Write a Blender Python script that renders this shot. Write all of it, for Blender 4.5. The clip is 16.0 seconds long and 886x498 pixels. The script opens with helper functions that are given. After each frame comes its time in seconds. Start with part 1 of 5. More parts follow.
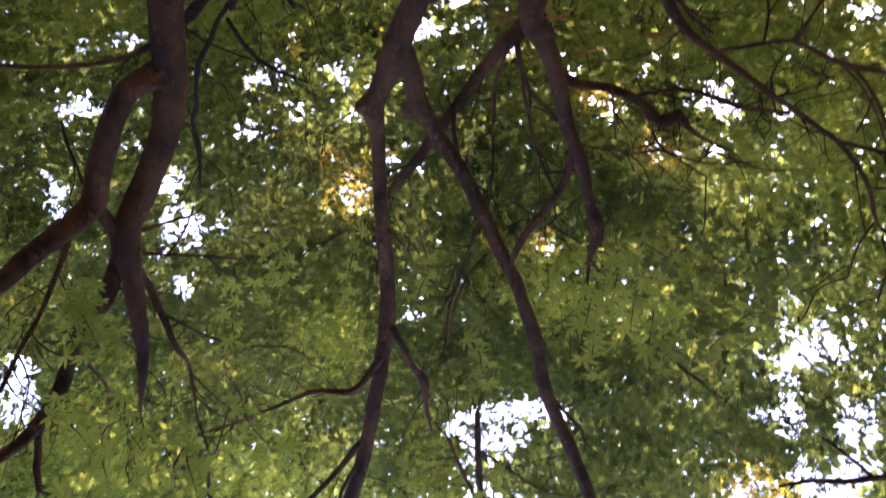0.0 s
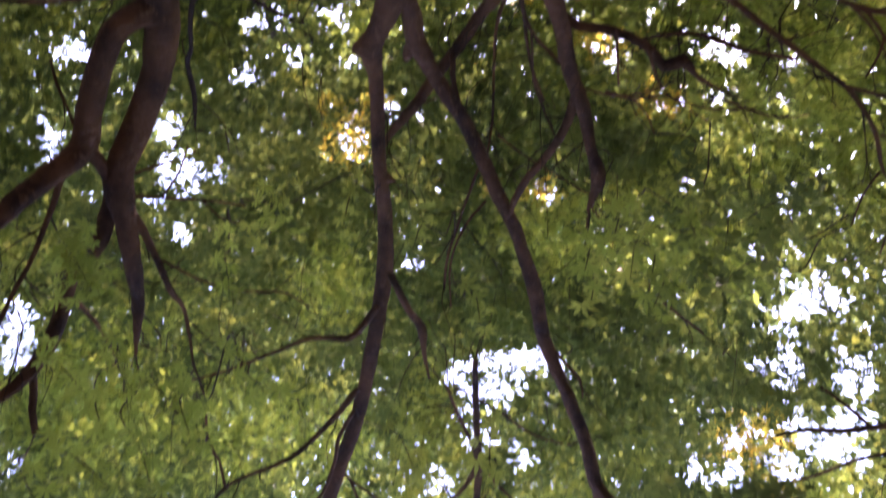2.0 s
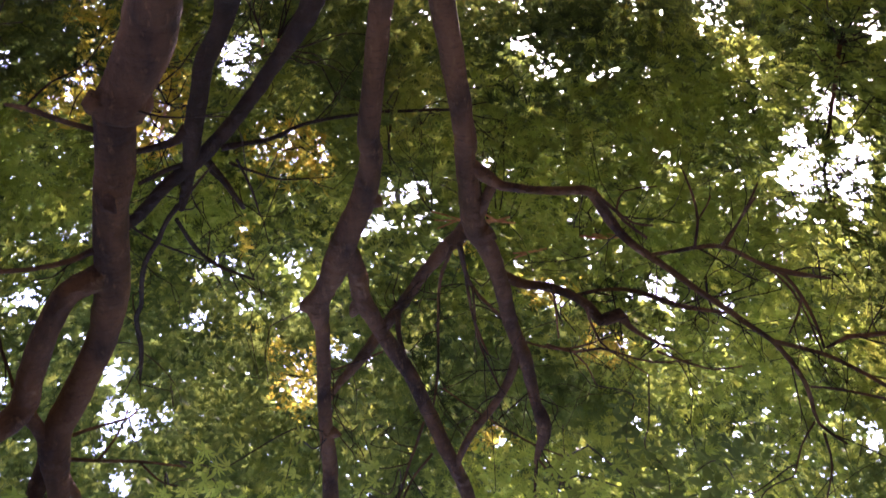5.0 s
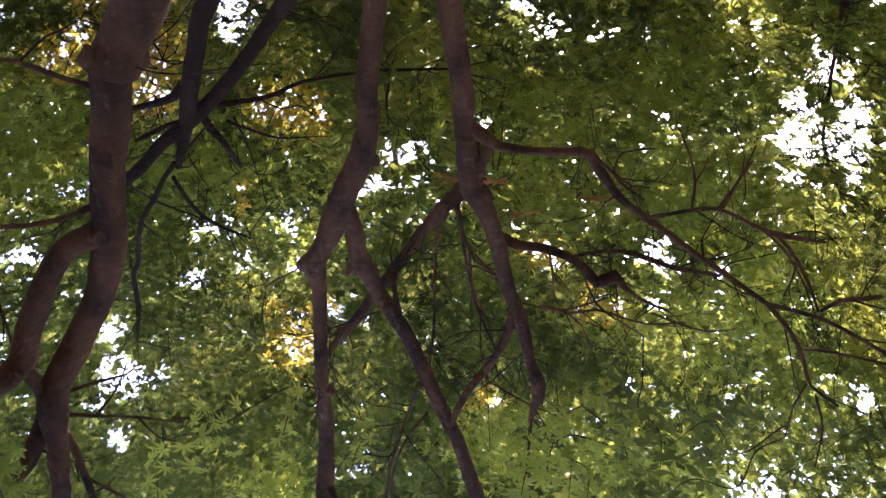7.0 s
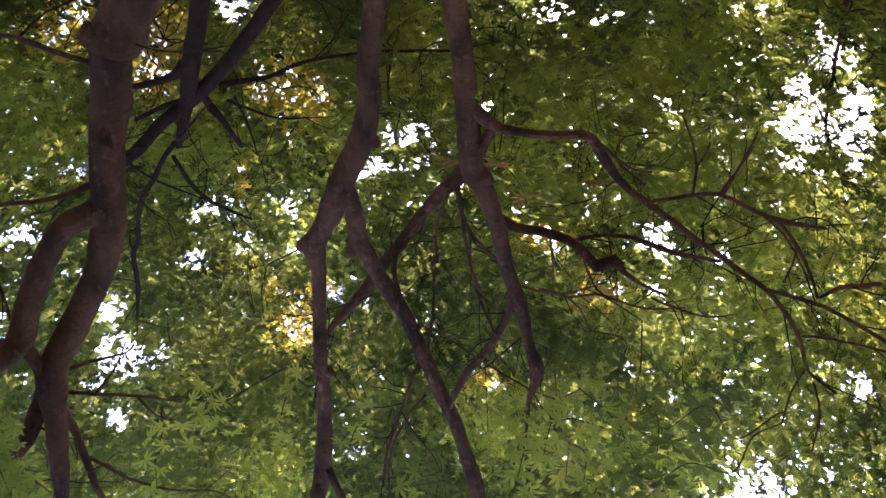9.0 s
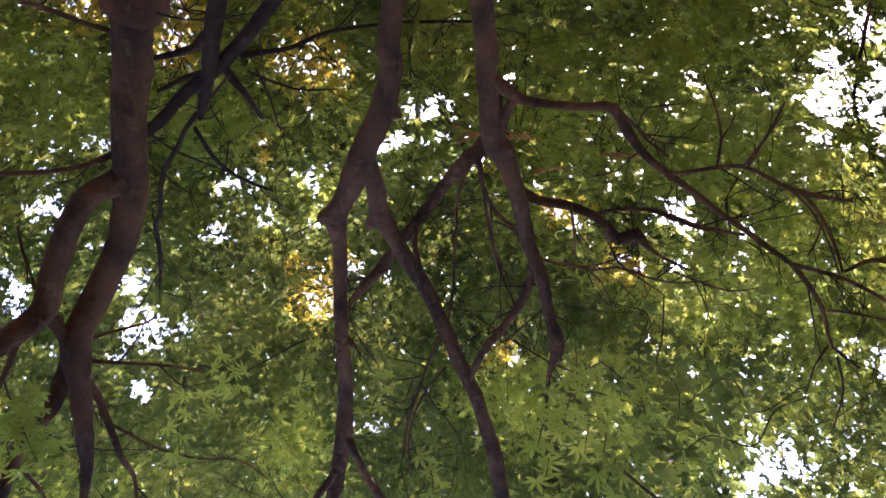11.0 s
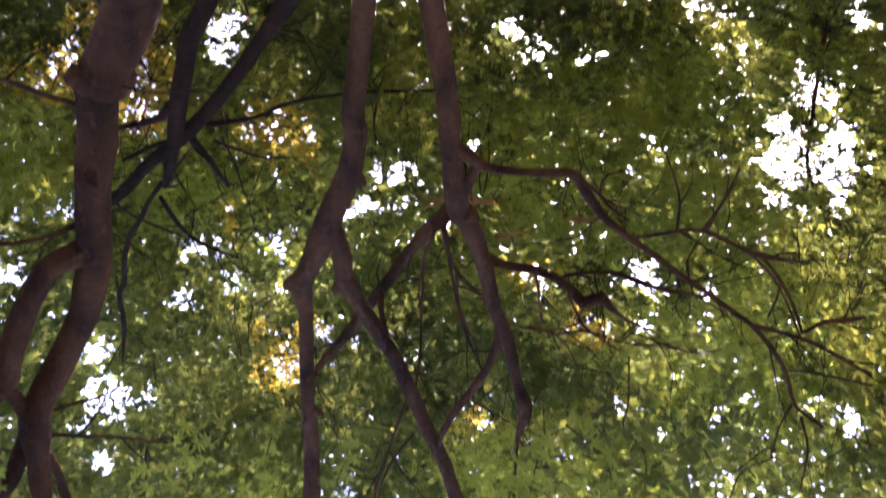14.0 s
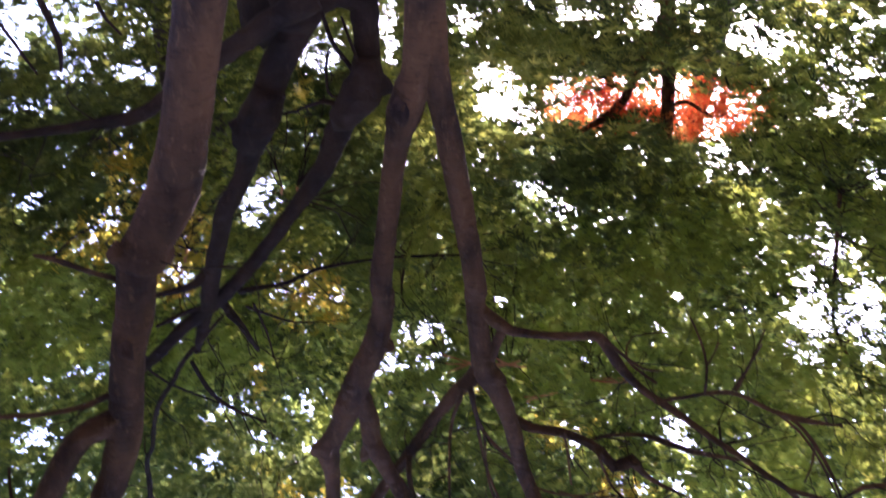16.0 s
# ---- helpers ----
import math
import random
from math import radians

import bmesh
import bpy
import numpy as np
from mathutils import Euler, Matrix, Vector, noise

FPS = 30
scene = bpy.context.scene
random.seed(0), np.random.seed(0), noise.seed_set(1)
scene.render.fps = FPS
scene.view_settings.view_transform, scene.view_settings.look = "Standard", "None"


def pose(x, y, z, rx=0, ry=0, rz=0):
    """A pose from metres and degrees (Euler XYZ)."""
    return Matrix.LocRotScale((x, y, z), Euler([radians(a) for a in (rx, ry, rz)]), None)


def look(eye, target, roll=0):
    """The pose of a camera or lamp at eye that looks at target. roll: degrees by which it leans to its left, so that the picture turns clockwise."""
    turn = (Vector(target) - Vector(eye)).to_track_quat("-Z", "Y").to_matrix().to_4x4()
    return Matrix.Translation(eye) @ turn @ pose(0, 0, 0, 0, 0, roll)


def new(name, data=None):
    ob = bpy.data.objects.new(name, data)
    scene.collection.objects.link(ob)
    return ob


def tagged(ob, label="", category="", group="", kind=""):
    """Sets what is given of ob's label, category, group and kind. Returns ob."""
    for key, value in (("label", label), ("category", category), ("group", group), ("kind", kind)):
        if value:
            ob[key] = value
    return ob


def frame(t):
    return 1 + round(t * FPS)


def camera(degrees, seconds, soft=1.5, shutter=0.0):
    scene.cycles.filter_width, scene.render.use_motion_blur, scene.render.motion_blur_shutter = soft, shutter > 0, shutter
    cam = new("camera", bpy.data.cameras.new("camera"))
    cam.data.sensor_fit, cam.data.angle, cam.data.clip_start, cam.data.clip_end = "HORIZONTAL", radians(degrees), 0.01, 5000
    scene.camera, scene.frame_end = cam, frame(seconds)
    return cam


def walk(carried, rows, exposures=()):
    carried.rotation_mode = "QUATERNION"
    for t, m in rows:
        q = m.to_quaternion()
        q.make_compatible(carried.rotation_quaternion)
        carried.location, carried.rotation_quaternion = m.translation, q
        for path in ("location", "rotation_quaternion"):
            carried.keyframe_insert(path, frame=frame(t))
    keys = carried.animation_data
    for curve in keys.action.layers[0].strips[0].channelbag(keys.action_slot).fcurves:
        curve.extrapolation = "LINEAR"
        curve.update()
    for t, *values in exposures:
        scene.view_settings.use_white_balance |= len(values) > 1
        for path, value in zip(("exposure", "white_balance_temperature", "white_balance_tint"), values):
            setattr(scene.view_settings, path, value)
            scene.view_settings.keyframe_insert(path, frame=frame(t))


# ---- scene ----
cam = camera(53.0, 16.0, soft=1.5, shutter=0.7)

# The path: eye, target and roll in the first camera's own axes, which are tipped over by TILT.
EYE, TILT = 1.5, 117.0
PATH = [
    (0, (0.037, 0.003, 0.025), (0.0320, 1.9743, 0.3653), 0.82),
    (0.5, (0.038, 0.068, 0.013), (0.0262, 2.0536, 0.2478), 0.13),
    (1, (0.032, 0.106, -0.003), (0.0244, 2.1005, 0.1437), 0.95),
    (1.5, (0.032, 0.109, -0.002), (0.0221, 2.1043, 0.1277), 1.48),
    (2, (0.049, 0.076, 0.009), (0.0452, 2.0622, 0.2395), 1.23),
    (2.5, (0.086, 0.009, 0.052), (0.1021, 1.9561, 0.5076), -2.13),
    (3, (0.084, -0.066, 0.080), (0.0071, 1.8319, 0.7068), -1.02),
    (3.5, (0.085, -0.082, 0.089), (0.0537, 1.8010, 0.7622), -0.32),
    (4, (0.077, -0.090, 0.088), (0.0344, 1.7858, 0.7787), 0.89),
    (4.5, (0.090, -0.064, 0.110), (0.1540, 1.7698, 0.9058), -0.67),
    (5, (0.093, -0.026, 0.103), (0.1847, 1.8297, 0.8422), -0.08),
    (7.5, (0.095, -0.033, 0.091), (0.1918, 1.8582, 0.7340), 0.66),
    (8, (0.091, -0.038, 0.087), (0.1687, 1.8598, 0.7115), 1.24),
    (8.5, (0.096, -0.026, 0.095), (0.2007, 1.8712, 0.7183), 1.01),
    (11, (0.101, -0.001, 0.071), (0.1556, 1.9151, 0.6425), 1.71),
    (11.5, (0.103, 0.017, 0.069), (0.1621, 1.9411, 0.6120), 1.92),
    (12, (0.103, 0.021, 0.069), (0.1669, 1.9437, 0.6167), 1.58),
    (12.5, (0.104, 0.012, 0.068), (0.1728, 1.9301, 0.6303), 1.55),
    (13, (0.109, 0.003, 0.072), (0.1978, 1.9110, 0.6648), 1.40),
    (13.5, (0.111, -0.001, 0.067), (0.2124, 1.9048, 0.6665), 1.20),
    (14, (0.117, -0.036, 0.082), (0.2372, 1.8321, 0.7871), 0.38),
    (14.5, (0.109, -0.082, 0.090), (0.2033, 1.7489, 0.8898), 0.31),
    (15, (0.118, -0.105, 0.100), (0.2205, 1.6957, 0.9647), 0.07),
    (15.5, (0.115, -0.113, 0.105), (0.2099, 1.6578, 1.0310), 0.65),
    (16, (0.118, -0.132, 0.112), (0.1666, 1.5925, 1.1242), 0.65),
]
BASE = pose(0, 0, EYE, TILT, 0, 0)
EXPOSURES = [(0.0, 2.45, 5450, 41.5), (2.0, 2.45, 5450, 41.5), (3.0, 2.69, 5400, 39.5), (5.0, 2.69, 5400, 39.5), (7.5, 2.7, 5400, 36.5), (13.0, 2.68, 5400, 36.5), (14.5, 2.76, 5450, 45.5), (15.5, 2.74, 5230, 44.0), (16.0, 2.61, 5020, 40.5)]
walk(cam, [(t, BASE @ look(eye, target, roll)) for t, eye, target, roll in PATH], EXPOSURES)

# ---- light: a hazy evening sky and a low warm sun behind the trees ----
SUN_AZ, SUN_EL = 16.5, 20.8
world = bpy.data.worlds.new("sky")
scene.world = world
world.use_nodes = True
wn = world.node_tree.nodes
sky = wn.new("ShaderNodeTexSky")
sky.sky_type = "NISHITA"
sky.sun_disc = False
sky.sun_elevation = radians(SUN_EL)
sky.sun_rotation = radians(180 - SUN_AZ)
sky.air_density, sky.dust_density, sky.ozone_density = 1.0, 4.0, 1.2
haze = wn.new("ShaderNodeMixRGB")
haze.inputs["Fac"].default_value = 0.4
haze.inputs["Color2"].default_value = (8.3, 9.2, 12.0, 1)  # thin white cloud over the whole sky
wn["Background"].inputs["Strength"].default_value = 0.15
world.node_tree.links.new(sky.outputs["Color"], haze.inputs["Color1"])
world.node_tree.links.new(haze.outputs["Color"], wn["Background"].inputs["Color"])

sun_data = bpy.data.lights.new("sun", "SUN")
sun_data.energy = 3.2
sun_data.angle = radians(0.6)
sun_data.color = (1.0, 0.80, 0.56)
sun = new("sun", sun_data)
SUN_WAY = Vector((math.sin(radians(SUN_AZ)) * math.cos(radians(SUN_EL)), -math.cos(radians(SUN_AZ)) * math.cos(radians(SUN_EL)), math.sin(radians(SUN_EL))))
sun.matrix_world = look(SUN_WAY * 60, (0, 0, 0))

# ---- materials ----
def nodes_of(name):
    m = bpy.data.materials.new(name)
    m.use_nodes = True
    n, l = m.node_tree.nodes, m.node_tree.links
    n.clear()
    return m, n, l, n.new("ShaderNodeOutputMaterial")


def ramp(n, stops):
    r = n.new("ShaderNodeValToRGB")
    while len(r.color_ramp.elements) < len(stops):
        r.color_ramp.elements.new(0.5)
    for e, (p, c) in zip(r.color_ramp.elements, stops):
        e.position, e.color = p, (*c, 1)
    return r


def bark_material(name, dark, light, scale=9.0):
    m, n, l, out = nodes_of(name)
    tc = n.new("ShaderNodeTexCoord")
    squash = n.new("ShaderNodeMapping")
    squash.inputs["Scale"].default_value = (1.0, 1.0, 0.45)
    l.new(tc.outputs["Object"], squash.inputs["Vector"])
    big = n.new("ShaderNodeTexNoise")
    big.inputs["Scale"].default_value, big.inputs["Detail"].default_value = scale * 0.6, 5
    l.new(squash.outputs["Vector"], big.inputs["Vector"])
    fine = n.new("ShaderNodeTexNoise")
    fine.inputs["Scale"].default_value, fine.inputs["Detail"].default_value, fine.inputs["Roughness"].default_value = scale * 7, 6, 0.65
    l.new(tc.outputs["Object"], fine.inputs["Vector"])
    rings = n.new("ShaderNodeTexWave")
    rings.bands_direction = "Z"
    rings.inputs["Scale"].default_value, rings.inputs["Distortion"].default_value, rings.inputs["Detail"].default_value = 4.0, 9.0, 3
    l.new(tc.outputs["Object"], rings.inputs["Vector"])
    col = ramp(n, [(0.36, dark), (0.50, tuple(0.5 * (a + b) for a, b in zip(dark, light))), (0.64, light)])
    l.new(big.outputs["Fac"], col.inputs["Fac"])
    spots = n.new("ShaderNodeTexNoise")
    spots.inputs["Scale"].default_value, spots.inputs["Detail"].default_value, spots.inputs["Roughness"].default_value = scale * 2.6, 8, 0.7
    l.new(squash.outputs["Vector"], spots.inputs["Vector"])
    lich = ramp(n, [(0.56, (0, 0, 0)), (0.66, (1, 1, 1))])
    l.new(spots.outputs["Fac"], lich.inputs["Fac"])
    mix = n.new("ShaderNodeMixRGB")
    mix.inputs["Color2"].default_value = (light[0] * 1.35, light[1] * 1.55, light[2] * 1.7, 1)
    half = n.new("ShaderNodeMath")
    half.operation = "MULTIPLY"
    half.inputs[1].default_value = 0.6
    l.new(lich.outputs["Color"], half.inputs[0])
    l.new(half.outputs[0], mix.inputs["Fac"])
    l.new(col.outputs["Color"], mix.inputs["Color1"])
    band = n.new("ShaderNodeMapping")
    band.inputs["Scale"].default_value = (scale * 2.2, scale * 2.2, scale * 8.0)
    l.new(tc.outputs["Object"], band.inputs["Vector"])
    pores = n.new("ShaderNodeTexNoise")
    pores.inputs["Scale"].default_value, pores.inputs["Detail"].default_value, pores.inputs["Roughness"].default_value = 1.0, 5, 0.7
    l.new(band.outputs["Vector"], pores.inputs["Vector"])
    slit = ramp(n, [(0.34, (0.30, 0.27, 0.26)), (0.46, (1, 1, 1)), (0.60, (1, 1, 1)), (0.70, (1.5, 1.5, 1.5))])
    l.new(pores.outputs["Fac"], slit.inputs["Fac"])
    worn = n.new("ShaderNodeMixRGB")
    worn.blend_type = "MULTIPLY"
    worn.inputs["Fac"].default_value = 0.6
    l.new(mix.outputs["Color"], worn.inputs["Color1"])
    l.new(slit.outputs["Color"], worn.inputs["Color2"])
    add = n.new("ShaderNodeMath")
    add.operation = "MULTIPLY_ADD"
    add.inputs[1].default_value = 0.35
    l.new(rings.outputs["Fac"], add.inputs[0])
    l.new(fine.outputs["Fac"], add.inputs[2])
    bump = n.new("ShaderNodeBump")
    bump.inputs["Strength"].default_value, bump.inputs["Distance"].default_value = 0.9, 0.02
    l.new(add.outputs[0], bump.inputs["Height"])
    b = n.new("ShaderNodeBsdfPrincipled")
    b.inputs["Roughness"].default_value = 0.82
    l.new(worn.outputs["Color"], b.inputs["Base Color"])
    l.new(bump.outputs["Normal"], b.inputs["Normal"])
    l.new(b.outputs["BSDF"], out.inputs["Surface"])
    return m


def leaf_material(name, stops, through_stops, share=0.72):
    """A thin leaf: matt above, letting light through from the other side, with a weak sheen."""
    m, n, l, out = nodes_of(name)
    geo = n.new("ShaderNodeNewGeometry")
    obj = n.new("ShaderNodeObjectInfo")
    wide = n.new("ShaderNodeTexNoise")
    wide.inputs["Scale"].default_value, wide.inputs["Detail"].default_value, wide.inputs["Roughness"].default_value = 1.3, 3, 0.62
    l.new(geo.outputs["Position"], wide.inputs["Vector"])
    spread = n.new("ShaderNodeMapRange")
    spread.inputs["From Min"].default_value, spread.inputs["From Max"].default_value = 0.34, 0.66
    l.new(wide.outputs["Fac"], spread.inputs["Value"])
    each = n.new("ShaderNodeMath")
    l.new(geo.outputs["Random Per Island"], each.inputs[0])
    l.new(obj.outputs["Random"], each.inputs[1])
    frac = n.new("ShaderNodeMath")
    frac.operation = "FRACT"
    l.new(each.outputs[0], frac.inputs[0])
    both = n.new("ShaderNodeMix")
    both.inputs[0].default_value = 0.20
    l.new(spread.outputs["Result"], both.inputs[2])
    l.new(frac.outputs[0], both.inputs[3])
    face, trans = ramp(n, stops), ramp(n, through_stops)
    l.new(both.outputs[0], face.inputs["Fac"])
    l.new(both.outputs[0], trans.inputs["Fac"])
    d, t, g = n.new("ShaderNodeBsdfDiffuse"), n.new("ShaderNodeBsdfTranslucent"), n.new("ShaderNodeBsdfGlossy")
    g.inputs["Roughness"].default_value = 0.45
    g.inputs["Color"].default_value = (0.6, 0.6, 0.6, 1)
    l.new(face.outputs["Color"], d.inputs["Color"])
    l.new(trans.outputs["Color"], t.inputs["Color"])
    mix = n.new("ShaderNodeMixShader")
    mix.inputs[0].default_value = share
    l.new(d.outputs[0], mix.inputs[1])
    l.new(t.outputs[0], mix.inputs[2])
    sheen = n.new("ShaderNodeMixShader")
    sheen.inputs[0].default_value = 0.04
    l.new(mix.outputs[0], sheen.inputs[1])
    l.new(g.outputs[0], sheen.inputs[2])
    l.new(sheen.outputs[0], out.inputs["Surface"])
    return m


def litter_material():
    m, n, l, out = nodes_of("leaf_litter")
    tc = n.new("ShaderNodeTexCoord")
    big, cell = n.new("ShaderNodeTexNoise"), n.new("ShaderNodeTexVoronoi")
    big.inputs["Scale"].default_value, big.inputs["Detail"].default_value = 0.4, 6
    cell.inputs["Scale"].default_value = 14
    l.new(tc.outputs["Object"], big.inputs["Vector"])
    l.new(tc.outputs["Object"], cell.inputs["Vector"])
    soil = ramp(n, [(0.3, (0.045, 0.035, 0.02)), (0.55, (0.075, 0.055, 0.03)), (0.75, (0.045, 0.058, 0.02))])
    l.new(big.outputs["Fac"], soil.inputs["Fac"])
    grey = n.new("ShaderNodeSeparateColor")
    l.new(cell.outputs["Color"], grey.inputs["Color"])
    tone = ramp(n, [(0.1, (0.03, 0.022, 0.013)), (0.5, (0.085, 0.052, 0.024)), (0.9, (0.14, 0.09, 0.036))])
    l.new(grey.outputs["Red"], tone.inputs["Fac"])
    mix = n.new("ShaderNodeMixRGB")
    mix.inputs["Fac"].default_value = 0.5
    l.new(soil.outputs["Color"], mix.inputs["Color1"])
    l.new(tone.outputs["Color"], mix.inputs["Color2"])
    bump = n.new("ShaderNodeBump")
    bump.inputs["Distance"].default_value = 0.03
    l.new(cell.outputs["Distance"], bump.inputs["Height"])
    b = n.new("ShaderNodeBsdfPrincipled")
    b.inputs["Roughness"].default_value = 0.9
    l.new(mix.outputs["Color"], b.inputs["Base Color"])
    l.new(bump.outputs["Normal"], b.inputs["Normal"])
    l.new(b.outputs["BSDF"], out.inputs["Surface"])
    return m


BARK = bark_material("maple_bark", (0.044, 0.020, 0.008), (0.195, 0.094, 0.034))
# Darker copy of the bark: back maple's shade in its colour; also twigs.
BARK_DARK_SHADED = bark_material("dark_shaded_bark", (0.017, 0.008, 0.003), (0.058, 0.028, 0.011))
HOLLOW = bark_material("scarred_bark", (0.030, 0.014, 0.009), (0.15, 0.078, 0.046), 20.0)
# Dry twigs, with the orange of sunlight put into their colour.
DRY_SUNLIT = bark_material("dry_sunlit_wood", (0.50, 0.17, 0.05), (0.85, 0.40, 0.14), 12.0)
BARK_FAR = bark_material("far_bark", (0.055, 0.042, 0.036), (0.15, 0.12, 0.10), 5.0)
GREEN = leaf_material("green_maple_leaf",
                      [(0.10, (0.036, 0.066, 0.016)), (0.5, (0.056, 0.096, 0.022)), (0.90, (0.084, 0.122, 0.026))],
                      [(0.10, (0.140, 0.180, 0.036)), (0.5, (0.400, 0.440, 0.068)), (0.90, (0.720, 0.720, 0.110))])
# Darker copy of the green leaf, with the shade of clumps in its colour.
SHADED_LEAF = leaf_material("shaded_green_leaf",
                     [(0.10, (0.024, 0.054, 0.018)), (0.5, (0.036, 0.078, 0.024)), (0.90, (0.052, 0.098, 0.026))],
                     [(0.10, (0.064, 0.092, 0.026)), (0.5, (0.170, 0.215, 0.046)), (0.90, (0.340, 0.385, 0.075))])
# Lighter copy of the green leaf, with the glow of lit boughs in its colour.
LIT_LEAF = leaf_material("lit_green_leaf",
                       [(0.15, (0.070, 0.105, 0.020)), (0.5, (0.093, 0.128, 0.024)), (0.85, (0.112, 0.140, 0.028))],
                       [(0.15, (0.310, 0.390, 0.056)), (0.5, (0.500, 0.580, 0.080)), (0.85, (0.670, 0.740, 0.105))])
YELLOW = leaf_material("yellow_autumn_leaf",
                       [(0.2, (0.46, 0.36, 0.030)), (0.6, (0.56, 0.40, 0.030)), (0.9, (0.60, 0.32, 0.028))],
                       [(0.2, (0.78, 0.66, 0.06)), (0.6, (0.96, 0.77, 0.08)), (0.9, (0.97, 0.62, 0.06))], 0.62)
RED = leaf_material("red_autumn_leaf",
                    [(0.2, (0.20, 0.024, 0.014)), (0.6, (0.30, 0.050, 0.018)), (0.9, (0.34, 0.12, 0.02))],
                    [(0.2, (0.97, 0.18, 0.03)), (0.6, (0.98, 0.36, 0.06)), (0.9, (0.98, 0.60, 0.14))], 0.92)
LITTER = litter_material()


# ---- building blocks ----
def part(name, mesh, material, parent, label=""):
    """Links a mesh, given in world places, as one part of a thing."""
    mesh.materials.append(material)
    ob = new(name, mesh)
    ob.parent = parent
    ob.location = -parent.location
    return tagged(ob, label)


def thing(name, base, label, category, group=""):
    ob = new(name)
    ob.location = base
    ob.empty_display_size = 0.3
    return tagged(ob, label, category, group)


def smooth_path(points, step=0.05):
    """Points on a rounded line through the given ones (x, y, z, radius)."""
    p = np.array(points, float)
    p = np.vstack([2 * p[0] - p[1], p, 2 * p[-1] - p[-2]])
    out = []
    for a, b, c, d in zip(p, p[1:], p[2:], p[3:]):
        n = max(2, int(np.linalg.norm(c[:3] - b[:3]) / step))
        for t in np.arange(n) / n:
            q = 0.5 * (2 * b + (c - a) * t + (2 * a - 5 * b + 4 * c - d) * t**2 + (3 * b - a - 3 * c + d) * t**3)
            q[3] = b[3] + (c[3] - b[3]) * (t * t * (3 - 2 * t))
            out.append(q)
    out.append(p[-2])
    return np.array(out)


def tube(path, sides, rough=0.08, seed=0.0):
    """Vertices and faces of a tapered, slightly lumpy round rod along a path, closed at both ends."""
    verts, faces = [], []
    ahead = np.gradient(path[:, :3], axis=0)
    ahead /= np.linalg.norm(ahead, axis=1)[:, None] + 1e-9
    side = np.cross(ahead[0], (0.3, 0.5, 0.81))
    for k, (q, w) in enumerate(zip(path, ahead)):
        side = side - w * (side @ w)
        side /= np.linalg.norm(side) + 1e-9
        up = np.cross(w, side)
        for j in range(sides):
            a = 2 * math.pi * j / sides
            way = math.cos(a) * side + math.sin(a) * up
            at = Vector(q[:3] + way * q[3])
            lump = noise.noise(at * (0.35 / max(q[3], 0.02)) + Vector((seed, 0, 0))) + 0.5 * noise.noise(at * (1.1 / max(q[3], 0.02)))
            verts.append(tuple(q[:3] + way * q[3] * (1 + rough * lump)))
        if k:
            o = (k - 1) * sides
            faces += [(o + j, o + (j + 1) % sides, o + sides + (j + 1) % sides, o + sides + j) for j in range(sides)]
    n = len(path)
    verts += [tuple(path[0, :3]), tuple(path[-1, :3] + ahead[-1] * path[-1, 3])]
    for j in range(sides):
        faces.append((n * sides, (j + 1) % sides, j))
        faces.append((n * sides + 1, (n - 1) * sides + j, (n - 1) * sides + (j + 1) % sides))
    return verts, faces


def mesh_of(name, verts, faces, smooth=True):
    me = bpy.data.meshes.new(name)
    me.from_pydata(verts, [], faces)
    me.update()
    if smooth:
        me.shade_smooth()
    return me


SHADED_TREE = "maple_tree.002"
WOOD = {}  # places along the boughs of each tree, from which twigs spring


def bough(tree, name, *points, material=None):
    thick = max(p[3] for p in points)
    sides = 16 if thick > 0.07 else 10 if thick > 0.02 else 6
    path = smooth_path(points, 0.3 if material == BARK_FAR else 0.04 if thick > 0.05 else 0.06)
    if name in ("branch", "limb"):  # the small crooks of living wood
        for q in path[2:-2]:
            q[:3] += np.array(noise.noise_vector(Vector(q[:3]) * 5.0)) * min(0.010, q[3] * 0.5)
    WOOD.setdefault(tree.name, []).append(path)
    verts, faces = tube(path, sides, 0.32 if name == "burl" else 0.12 if thick > 0.04 else 0.16, points[0][0])
    return part(name, mesh_of(name, verts, faces), material or (BARK_DARK_SHADED if tree.name == SHADED_TREE else BARK), tree)


def knot(tree, x, y, z, r, facing):
    """An old branch scar: a swollen ring of bark round a dark sunken heart."""
    bm = bmesh.new()
    m = look((x, y, z), facing)
    rings = ((1.7, -0.30), (1.35, 0.02), (1.0, 0.20), (0.7, 0.10), (0.45, -0.12), (0.2, -0.22))
    rows = []
    for k, (rad, lift) in enumerate(rings):
        row = []
        for j in range(18):
            a = 2 * math.pi * j / 18
            wob = 1 + 0.45 * noise.noise(Vector((math.cos(a) * 1.5, math.sin(a) * 1.5, k * 0.5 + x)))
            row.append(bm.verts.new(m @ Vector((rad * r * wob * math.cos(a), 1.25 * rad * r * wob * math.sin(a), -lift * r))))
        rows.append(row)
    for p, q in zip(rows, rows[1:]):
        for j in range(18):
            bm.faces.new((p[j], p[(j + 1) % 18], q[(j + 1) % 18], q[j]))
    bm.faces.new(rows[-1])
    bm.normal_update()
    me = bpy.data.meshes.new("knot")
    bm.to_mesh(me)
    bm.free()
    me.shade_smooth()
    return part("knot", me, HOLLOW, tree, "dark scarred knot")


